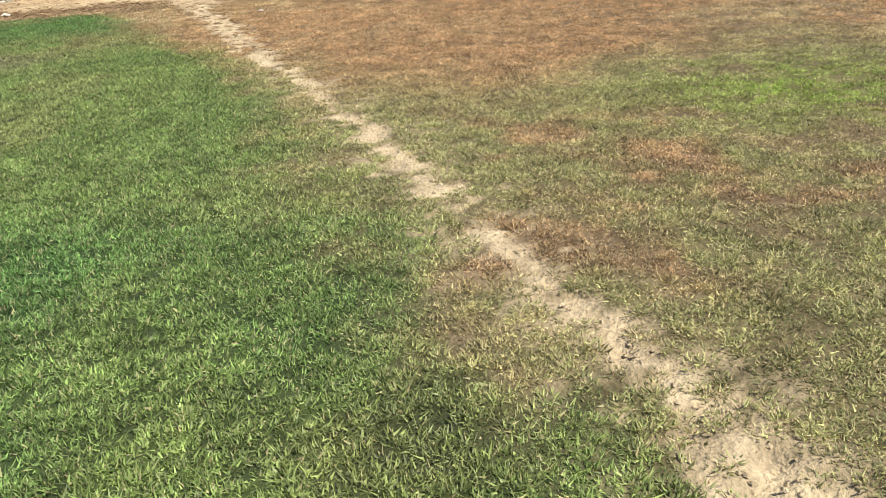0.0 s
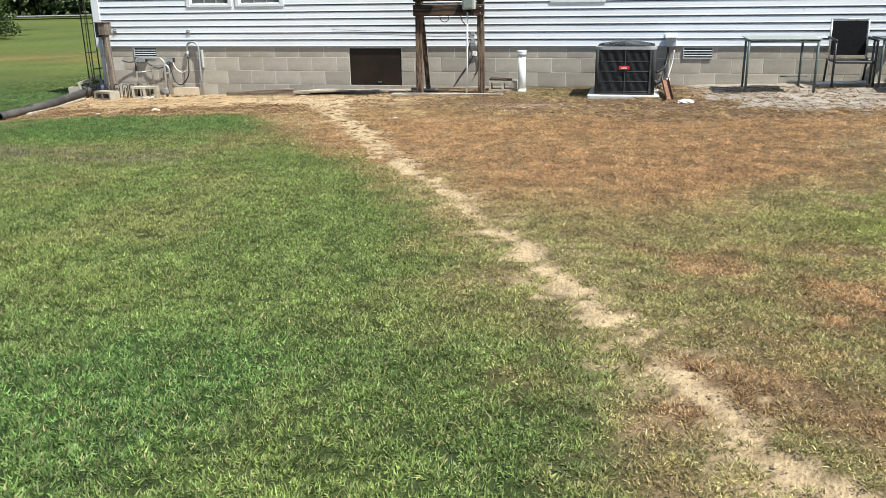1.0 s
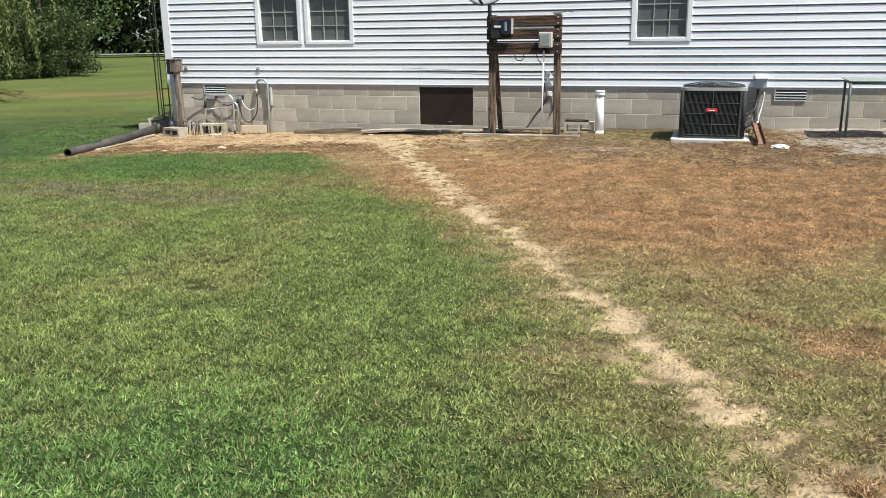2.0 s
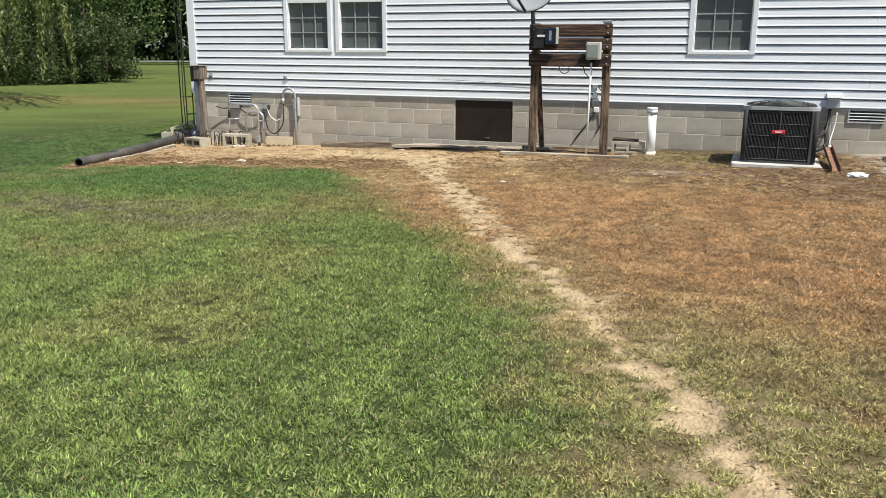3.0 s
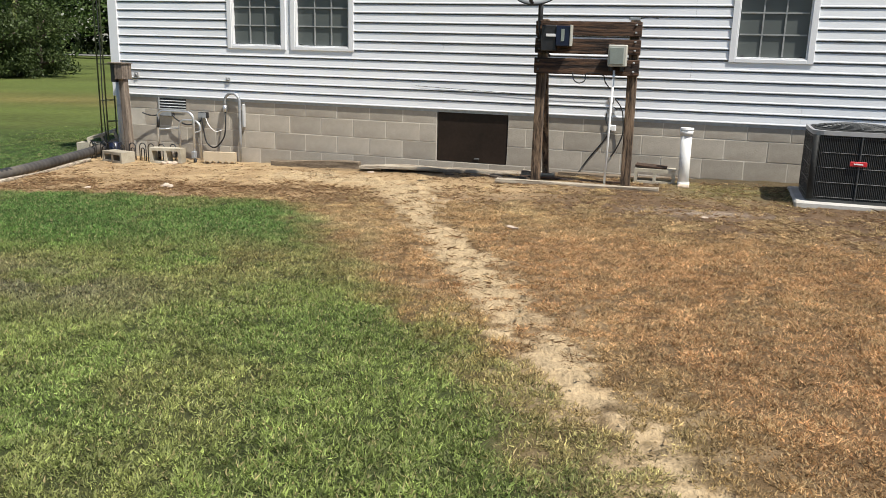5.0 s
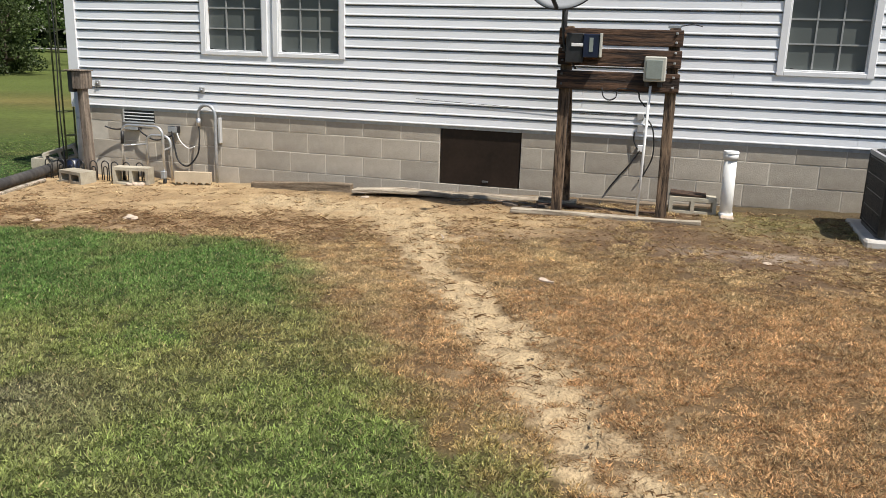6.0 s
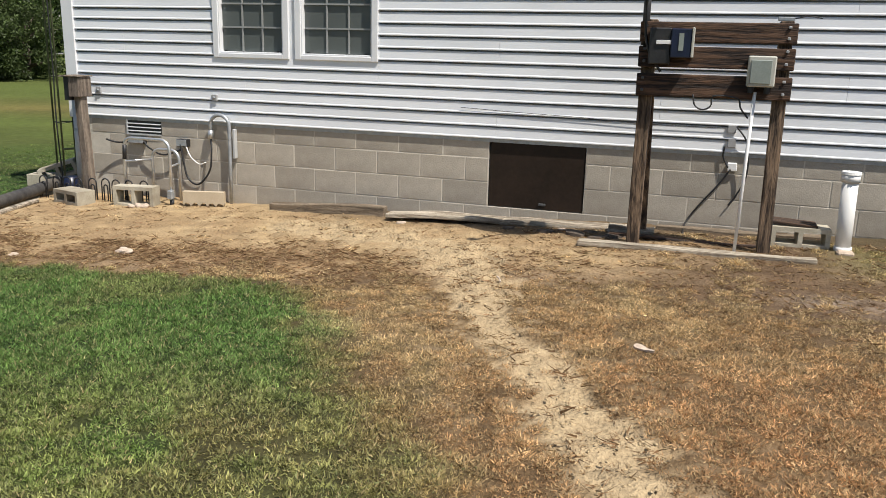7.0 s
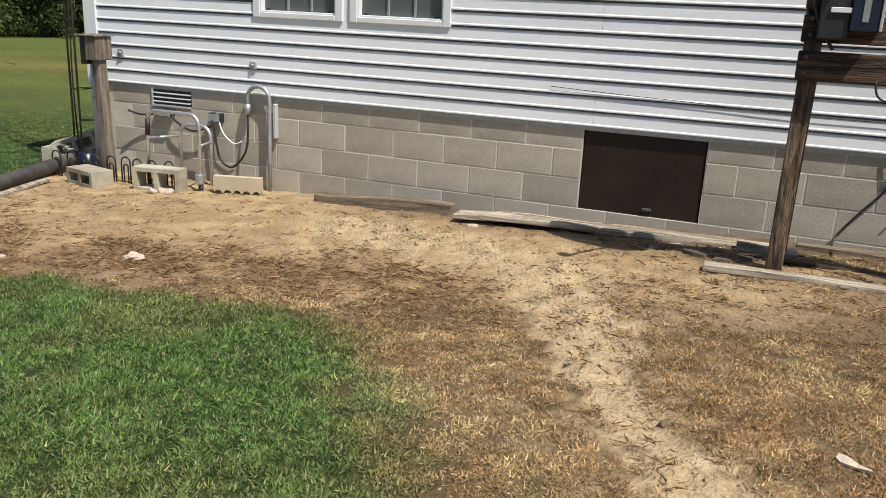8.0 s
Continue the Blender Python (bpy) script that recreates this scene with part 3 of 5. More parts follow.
def window(x0, x1):
    """A white vinyl sash window with a screen over the lower sash and a grid between the panes."""
    w = tagged(part("window", boxed(x0 + 0.06, x1 - 0.06, 0.07, 0.074, W0 + 0.06, W1 - 0.06), SCREEN, house, "dark window pane with pale grid bars"))
    fr = bmesh.new()
    for a, b, c, d in ((x0, x0 + 0.06, W0, W1), (x1 - 0.06, x1, W0, W1), (x0 + 0.06, x1 - 0.06, W0, W0 + 0.04), (x0 + 0.06, x1 - 0.06, W1 - 0.06, W1)):
        box(fr, a, b, -0.030, 0.06, c, d, 0.004)
    part("window_frame", fr, TRIM, w, "white vinyl window frame")
    sash = bmesh.new()
    s0, s1, t0, t1 = x0 + 0.06, x1 - 0.06, W0 + 0.04, 2.10
    for a, b, c, d in ((s0, s0 + 0.012, t0, t1), (s1 - 0.012, s1, t0, t1), (s0 + 0.012, s1 - 0.012, t0, t0 + 0.014), (s0 + 0.012, s1 - 0.012, t1 - 0.06, t1)):
        box(sash, a, b, -0.02, 0.05, c, d, 0.003)
    part("sash", sash, TRIM, w)
    part("screen", boxed(s0 + 0.012, s1 - 0.012, 0.030, 0.032, t0 + 0.014, t1 - 0.06), SCREEN, w, "grey insect screen")
    grid = bmesh.new()
    span, rise = (s1 - s0 - 0.044) / 3, (t1 - 0.06 - t0 - 0.026) / 3
    for k in (1, 2):
        box(grid, s0 + 0.022 + k * span - 0.007, s0 + 0.022 + k * span + 0.007, 0.016, 0.028, t0 + 0.02, t1 - 0.05)
        box(grid, s0 + 0.02, s1 - 0.02, 0.014, 0.026, t0 + 0.026 + k * rise - 0.007, t0 + 0.026 + k * rise + 0.007)
    part("grid", grid, GRID_BAR, w)
    for xx in (s0 + 0.05, s1 - 0.07):
        part("sash_clip", boxed(xx, xx + 0.025, -0.01, 0.01, t0 + 0.016, t0 + 0.028), BLACK, w)


for a, b in WINDOWS:
    window(a, b)

# corner post and starter trim
part("corner_trim", boxed(LEFT - 0.05, LEFT + 0.085, -0.032, 0.06, SILL - 0.03, EAVE, 0.006), TRIM, house)
part("drip_edge", boxed(LEFT + 0.085, RIGHT, -0.006, 0.005, SILL - 0.03, SILL + 0.004), GALV, house)
part("mullion_siding", boxed(-1.85, -1.79, -0.012, 0.0, W0, W1), SIDING, house)


def vent(x0, x1):
    v = part("foundation_vent", boxed(x0, x1, -0.004, 0.005, 0.615, 0.755), BLACK, house, "grey metal foundation vent")
    part("vent_frame", box(boxed(x0, x1, -0.016, -0.004, 0.607, 0.622), x0, x0 + 0.012, -0.016, -0.004, 0.622, 0.755), AC_LIGHT, v)
    for k in range(3):
        z = 0.645 + 0.035 * k
        part("louvre", prism(bmesh.new(), [(-0.014, z), (-0.014, z - 0.004), (-0.004, z + 0.004), (-0.004, z + 0.008)], x0 + 0.012, x1), AC_LIGHT, v)


vent(-3.64, -3.25)
vent(4.84, 5.22)


# ---- the utility stand with its boxes and dish ----
def stand():
    s = thing("utility_stand", (1.72, -0.76, gz(1.72, -0.76)), "weathered timber utility stand of two posts and three boards", "stand")
    g = gz(1.3, -0.76) - 0.15
    for x, lean in ((1.295, 0.02), (2.175, 0.0)):
        m = Matrix.Translation((x, -0.76, g)) @ Matrix.Rotation(radians(0.5 if lean else -0.6), 4, "Y")
        part("post", boxed(-0.043, 0.043, -0.043, 0.043, 0, 1.72 - g, 0.006, m=m), WOOD, s)
    part("brace", boxed(-0.03, 0.03, -0.02, 0.02, 0, 1.36 - g, 0.004, m=Matrix.Translation((1.33, -0.36, g)) @ Matrix.Rotation(radians(16), 4, "X")), WOOD, s)
    for z0, z1, tilt in ((1.575, 1.705, 0.0), (1.41, 1.548, 0.1), (1.22, 1.368, -0.1)):
        part("board", boxed(1.245, 2.225, -0.845, -0.808, z0, z1, 0.006), WOOD_X, s, "dark cracked board")
    for z in (1.25, 1.33, 1.44, 1.52, 1.6, 1.67):
        part("bolt", boxed(2.165, 2.185, -0.856, -0.845, z, z + 0.018, 0.004), AC_TOP, s)
        part("bolt", boxed(1.275, 1.295, -0.856, -0.845, z, z + 0.018, 0.004), AC_RAIL, s)
    part("scalloped_tie", boxed(2.10, 2.20, -0.80, -0.76, 1.72, 1.745, 0.003), GALV, s)
    part("tie_wire", tubed(arc([(2.2, -0.8, 1.735), (2.28, -0.8, 1.75), (2.36, -0.8, 1.738)]), 0.004, 5), BLACK, s)
    return s


stand()

meter = thing("transformer_box", (1.5, -0.85, 1.42), "dark blue open-fronted metal box on the stand", "box")
bm = boxed(1.455, 1.585, -0.93, -0.846, 1.475, 1.66, 0.006)
part("case", bm, BLUE, meter)
part("label_plate", boxed(1.505, 1.535, -0.934, -0.93, 1.52, 1.63), GREY_BOX, meter, "pale printed label")
part("side_cover", boxed(1.585, 1.60, -0.935, -0.846, 1.478, 1.668, 0.003), CREAM, meter)
part("back_box", boxed(1.315, 1.455, -0.915, -0.846, 1.43, 1.665, 0.008), BLACK, meter)
part("drip_cap", boxed(1.36, 1.455, -0.925, -0.915, 1.56, 1.585, 0.002), WHITE, meter)

jbox = thing("junction_box", (2.02, -0.85, 1.3), "grey-green outdoor junction box on the stand", "box")
part("case", boxed(1.945, 2.115, -0.93, -0.846, 1.305, 1.50, 0.008), CREAM, jbox)
part("cover", boxed(1.962, 2.09, -0.94, -0.93, 1.325, 1.475, 0.004), GREY_BOX, jbox, "grey-green cover")
for x in (1.975, 2.075):
    part("hub", tubed([(x, -0.885, 1.265), (x, -0.885, 1.307)], 0.02, 10), BLACK, jbox)

riser = thing("conduit_riser", (1.985, -0.86, gz(1.985, -0.86)), "thin white plastic conduit running to the ground", "conduit")
part("pipe", tubed([(2.005, -0.87, 1.27), (1.985, -0.86, gz(1.985, -0.86) - 0.05)], 0.0115, 8), PVC, riser, soft=True)

cable = single("cable_loop", tubed(arc([(1.62, -0.86, 1.24), (1.64, -0.87, 1.17), (1.69, -0.875, 1.145), (1.74, -0.87, 1.17), (1.755, -0.86, 1.235), (1.9, -0.86, 1.225), (1.93, -0.86, 1.16), (1.98, -0.86, 1.1)]), 0.006, 6), BLACK, "black cable looped under the stand's boards", "cable", soft=True)
wire = single("siding_wire", tubed(arc([(-0.25, -0.026, 1.02), (0.25, -0.027, 1.0), (0.75, -0.027, 0.985), (1.3, -0.027, 0.96), (1.86, -0.027, 0.96)]), 0.0022, 5), BLACK, "thin black wire running along the siding", "wire", soft=True)
cable = single("dish_cable", tubed(arc([(1.275, -0.89, 1.95), (1.28, -0.87, 1.7), (1.30, -0.87, 1.55), (1.36, -0.87, 1.44), (1.40, -0.87, 1.38)]), 0.009, 6), BLACK, "black coaxial cable down the stand", "cable", soft=True)


def wall_outlets():
    s = thing("wall_outlet", (1.91, -0.02, 0.83), "small grey outlet box on the siding", "outlet")
    part("box", boxed(1.87, 1.93, -0.034, -0.005, 0.925, 0.985, 0.004), AC_TOP, s)
    part("lower_box", boxed(1.88, 1.94, -0.034, -0.005, 0.815, 0.885, 0.004), AC_TOP, s)
    p = thing("wall_socket", (1.93, 0, 0.64), "white socket with cords on the block wall", "socket")
    part("plate", boxed(1.895, 1.965, -0.03, 0.0, 0.635, 0.70, 0.006), WHITE, p)
    for k, pts in enumerate((((1.92, -0.03, 0.65), (1.84, -0.02, 0.52), (1.72, -0.02, 0.36), (1.63, -0.05, 0.22), (1.62, -0.3, 0.17)),
                             ((1.94, -0.04, 0.97), (2.02, -0.05, 0.85), (2.04, -0.04, 0.62), (1.98, -0.02, 0.45), (1.93, -0.02, 0.37)),
                             ((1.9, -0.03, 0.66), (1.86, -0.02, 0.74), (1.86, -0.02, 0.82)))):
        part("cord", tubed(arc(pts), 0.007, 6), BLACK, p, soft=True)


wall_outlets()


def dish():
    d = thing("satellite_dish", (1.28, -0.80, 1.7), "grey satellite dish on a dark mast", "satellite dish")
    part("mast", tubed([(1.275, -0.80, 1.55), (1.275, -0.80, 1.98)], 0.024, 12), BLACK, d, soft=True)
    m = Matrix.Translation((1.30, -0.93, 2.10)) @ Matrix.Rotation(radians(-12), 4, "Z") @ Matrix.Rotation(radians(70), 4, "X")
    bm = bmesh.new()
    rings, seg = 8, 40
    rows = []
    for k in range(rings + 1):
        r = k / rings
        rows.append([bm.verts.new(m @ Vector((0.325 * r * math.cos(a), 0.30 * r * math.sin(a), 0.055 * r * r))) for a in (2 * math.pi * i / seg for i in range(seg))])
    for u, v in zip(rows, rows[1:]):
        for i in range(seg):
            bm.faces.new((u[i], u[(i + 1) % seg], v[(i + 1) % seg], v[i]))
    bmesh.ops.remove_doubles(bm, verts=bm.verts, dist=1e-5)
    bmesh.ops.solidify(bm, geom=bm.faces, thickness=0.006)
    bmesh.ops.recalc_face_normals(bm, faces=bm.faces)
    part("reflector", bm, DISH_GREY, d, soft=True)
    rim = [m @ Vector((0.327 * math.cos(a), 0.302 * math.sin(a), 0.056)) for a in (2 * math.pi * i / 40 for i in range(41))]
    part("rim", tubed(rim, 0.006, 6, caps=False), BLACK, d, soft=True)
    part("bracket", boxed(1.24, 1.34, -0.88, -0.79, 1.93, 2.07, 0.01), BLACK, d)
    foot, head = m @ Vector((-0.02, -0.29, 0.05)), m @ Vector((-0.02, -0.20, 0.42))
    part("feed_arm", tubed([(1.275, -0.80, 1.90), (1.28, -0.95, 1.86), foot, head], 0.017, 8), BLACK, d, soft=True)
    part("receiver", tubed([head, head + (m.to_3x3() @ Vector((0, 0.06, 0.02)))], 0.035, 12), CREAM, d, soft=True)
    part("logo_shape", box(bmesh.new(), -0.06, 0.05, -0.06, 0.05, 0.008, 0.011, m=m), WHITE, d, "white printed shape")
    text = bpy.data.curves.new("hd_text", "FONT")
    text.body, text.size, text.extrude = "HD", 0.085, 0.0012
    holder = bpy.data.objects.new("hd_text", text)
    scene.collection.objects.link(holder)
    dg = bpy.context.evaluated_depsgraph_get()
    me = bpy.data.meshes.new_from_object(holder.evaluated_get(dg))
    bpy.data.objects.remove(holder)
    me.transform(m @ Matrix.Translation((0.085, -0.10, 0.0125)))
    me.materials.clear()
    me.materials.append(WHITE)
    t = new("lettering", me)
    t.parent, t.matrix_parent_inverse = d, Matrix.Translation(-LOC[d])
    tagged(t, "white HD lettering")


dish()


# ---- pipes, timber and blocks along the wall ----
def pvc_stack():
    x, y = 2.69, -0.52
    g = gz(x, y)
    p = thing("cleanout_pipe", (x, y, g), "white PVC clean-out pipe standing in the soil", "pipe")
    part("pipe", tubed([(x + 0.01, y, g - 0.08), (x, y, 0.69)], 0.052, 20), PVC, p, soft=True)
    part("collar", tubed([(x, y, 0.68), (x, y, 0.735)], 0.061, 20), PVC, p, soft=True)
    part("cap", tubed([(x, y, 0.735), (x, y, 0.752)], 0.058, 20, radii=[0.066, 0.062]), PVC, p)
    part("base_collar", tubed([(x + 0.01, y, g - 0.01), (x + 0.01, y, g + 0.03)], 0.058, 20), PVC, p, soft=True)
    part("stone", boxed(x - 0.04, x + 0.07, y - 0.14, y - 0.06, g - 0.02, g + 0.02, 0.012), STONE, p)


pvc_stack()


def cmu(x, y, z, turn, label, lay="up", size=(0.39, 0.19, 0.19), tilt=0.0):
    """A hollow concrete block with two cores; lay 'front' shows the cores to -y."""
    a, b, h = size
    bm = bmesh.new()
    t = 0.032
    xs = [-a / 2, -a / 2 + t, -t / 2, t / 2, a / 2 - t, a / 2]
    ys = [-b / 2, -b / 2 + t, b / 2 - t, b / 2]
    for i in range(5):
        for j in range(3):
            if j == 1 and i in (1, 3):
                continue
            box(bm, xs[i], xs[i + 1], ys[j], ys[j + 1], 0, h)
    bmesh.ops.remove_doubles(bm, verts=bm.verts, dist=1e-4)
    inner = [f for f in bm.faces if sum(1 for g in bm.faces if g is not f and (g.calc_center_median() - f.calc_center_median()).length < 1e-4)]
    bmesh.ops.delete(bm, geom=list(set(inner)), context="FACES")
    bmesh.ops.recalc_face_normals(bm, faces=bm.faces)
    bmesh.ops.dissolve_limit(bm, angle_limit=0.02, verts=bm.verts, edges=bm.edges)
    m = Matrix.Translation((x, y, z)) @ Matrix.Rotation(radians(turn), 4, "Z") @ Matrix.Rotation(radians(tilt), 4, "Y")
    if lay == "front":
        m = m @ Matrix.Translation((0, h / 2, b / 2)) @ Matrix.Rotation(radians(90), 4, "X")
    bmesh.ops.transform(bm, verts=bm.verts, matrix=m)
    single("concrete_block", bm, CONCRETE, label, "block", "loose blocks by the wall")


cmu(-3.89, -0.50, gz(-3.89, -0.5) - 0.01, -14, "hollow concrete block lying on its side on sand", "front", (0.36, 0.135, 0.19))
cmu(-3.23, -0.44, gz(-3.23, -0.44) - 0.01, 10, "hollow concrete block standing with stones in its core", "front", (0.39, 0.19, 0.14))
cmu(2.42, -0.42, gz(2.42, -0.42) - 0.01, 3, "hollow concrete block under a rusty plate", "front", (0.39, 0.15, 0.19))
cmu(-4.54, 0.06, gz(-4.56, 0.16) + 0.13, 35, "tilted concrete block beside the drain pipe", "front", (0.36, 0.15, 0.19), -18)
cmu(-4.86, 0.22, gz(-4.86, 0.22) - 0.02, 15, "grey concrete block half hidden behind the drain pipe", "up", (0.39, 0.19, 0.15))
single("rusty_plate", boxed(-0.17, 0.13, -0.09, 0.09, 0, 0.022, 0.004, m=Matrix.Translation((2.40, -0.4, gz(2.42, -0.42) + 0.142)) @ Matrix.Rotation(radians(3), 4, "Y")), WOOD_X, "dark rusty plate lying on a concrete block", "plate")
for k, (x, y) in enumerate(((-3.17, -0.5), (-3.13, -0.54), (-3.1, -0.49), (-3.2, -0.56), (-3.06, -0.55))):
    bm = bmesh.new()
    bmesh.ops.create_icosphere(bm, subdivisions=2, radius=0.028)
    for v in bm.verts:
        v.co = Vector((v.co.x * 1.3, v.co.y, v.co.z * 0.8)) * (1 + 0.35 * noise.noise(v.co * 30 + Vector((k * 7, 0, 0)))) + Vector((x, y, gz(x, y) + 0.012))
    single("stone", bm, STONE, "small pale broken stone by the block", "stone", "pale stones")


def slate(x, y, size, turn, label, mat_used, z=0.0):
    """A flat, broken piece of stone."""
    rng = random.Random(int(1000 * (x + 9)))
    bm = bmesh.new()
    rim = [(size * rng.uniform(0.75, 1.1) * math.cos(a), 0.62 * size * rng.uniform(0.75, 1.1) * math.sin(a)) for a in (2 * math.pi * k / 8 for k in range(8))]
    thick = size * 0.32
    lo, hi = [bm.verts.new((u, v, 0)) for u, v in rim], [bm.verts.new((0.9 * u, 0.9 * v, thick * rng.uniform(0.8, 1.15))) for u, v in rim]
    for k in range(8):
        bm.faces.new((lo[k], lo[(k + 1) % 8], hi[(k + 1) % 8], hi[k]))
    bm.faces.new(lo[::-1])
    bm.faces.new(hi)
    bmesh.ops.recalc_face_normals(bm, faces=bm.faces)
    bmesh.ops.transform(bm, verts=bm.verts, matrix=pose(x, y, gz(x, y) + z - 0.008, rng.uniform(-6, 6), rng.uniform(-6, 6), turn))
    single("stone", bm, mat_used, label, "stone", "stones under the planks")


for x, y, size, turn in ((0.62, -0.52, 0.075, 10), (0.86, -0.60, 0.10, -20), (1.04, -0.68, 0.085, 30), (0.95, -0.48, 0.07, 0), (1.16, -0.60, 0.09, 15), (0.30, -0.44, 0.06, 40)):
    slate(x, y, size, turn, "flat dark broken stone on the soil by the planks", BARK)
for x, y, size, turn in ((-0.62, -0.42, 0.055, 20), (0.72, -0.40, 0.045, -10), (1.10, -0.36, 0.05, 35)):
    slate(x, y, size, turn, "pale broken stone under the raised plank", STONE)


def timber(name, x0, x1, y0, y1, z0, depth, height, mat_used, label, sag=0.0, group=""):
    """A warped length of timber between two ends."""
    a, b = Vector((x0, y0, z0)), Vector((x1, y1, z0 + sag))
    d = b - a
    bm = bmesh.new()
    n = 10
    rows = []
    for k in range(n + 1):
        t = k / n
        c = a + d * t + Vector((0, 0, 0.008 * math.sin(t * 5 + x0)))
        s = Vector((-d.y, d.x, 0)).normalized() * depth / 2
        j = 0.004 * math.sin(9 * t + 3 * x0)
        rows.append([bm.verts.new(c - s), bm.verts.new(c + s), bm.verts.new(c + s + Vector((0, 0, height + j))), bm.verts.new(c - s + Vector((0, 0, height - j)))])
    for u, v in zip(rows, rows[1:]):
        for k in range(4):
            bm.faces.new((u[k], u[(k + 1) % 4], v[(k + 1) % 4], v[k]))
    bm.faces.new(rows[0][::-1])
    bm.faces.new(rows[-1])
    bmesh.ops.recalc_face_normals(bm, faces=bm.faces)
    bmesh.ops.bevel(bm, geom=[e for e in bm.edges if len(e.link_faces) == 2 and e.calc_face_angle() > 1.0], offset=0.005, segments=1, affect="EDGES")
    return single(name, bm, mat_used, label, "timber", group)


timber("landscape_timber", -1.96, -0.86, -0.20, -0.17, 0.025, 0.09, 0.085, BROWN_WOOD, "brown weathered timber lying on the sand by the wall", 0.04)
timber("plank", -0.78, 0.22, -0.30, -0.26, 0.105, 0.17, 0.035, GREY_WOOD, "grey weathered plank raised before the crawl door", 0.03, "planks by the crawl door")
timber("plank", 0.20, 1.12, -0.27, -0.24, 0.12, 0.17, 0.035, GREY_WOOD, "grey weathered plank raised before the crawl door", 0.03, "planks by the crawl door")
timber("prop_timber", -0.55, 0.0, -0.24, -0.22, 0.06, 0.09, 0.055, WOOD_X, "dark timber prop under a plank", 0.01)
timber("prop_timber", 0.1, 1.06, -0.22, -0.20, 0.075, 0.09, 0.06, WOOD_X, "dark timber prop under a plank", 0.015)
timber("short_block", 1.08, 1.42, -0.40, -0.38, 0.14, 0.12, 0.075, GREY_WOOD, "short pale timber block beside the stand's post", 0.0)
timber("front_board", 0.93, 2.50, -0.90, -0.93, gz(0.95, -0.9) - 0.005, 0.09, 0.04, GREY_WOOD, "long grey board on the soil before the stand", 0.035)
timber("back_board", 1.42, 2.62, -0.16, -0.15, 0.145, 0.09, 0.045, BROWN_WOOD, "brown board along the wall behind the stand", 0.03)
timber("dark_strip", 1.1, 2.15, -0.55, -0.60, gz(1.6, -0.55) - 0.012, 0.07, 0.02, WOOD_X, "dark strip of wood on the soil", 0.02)


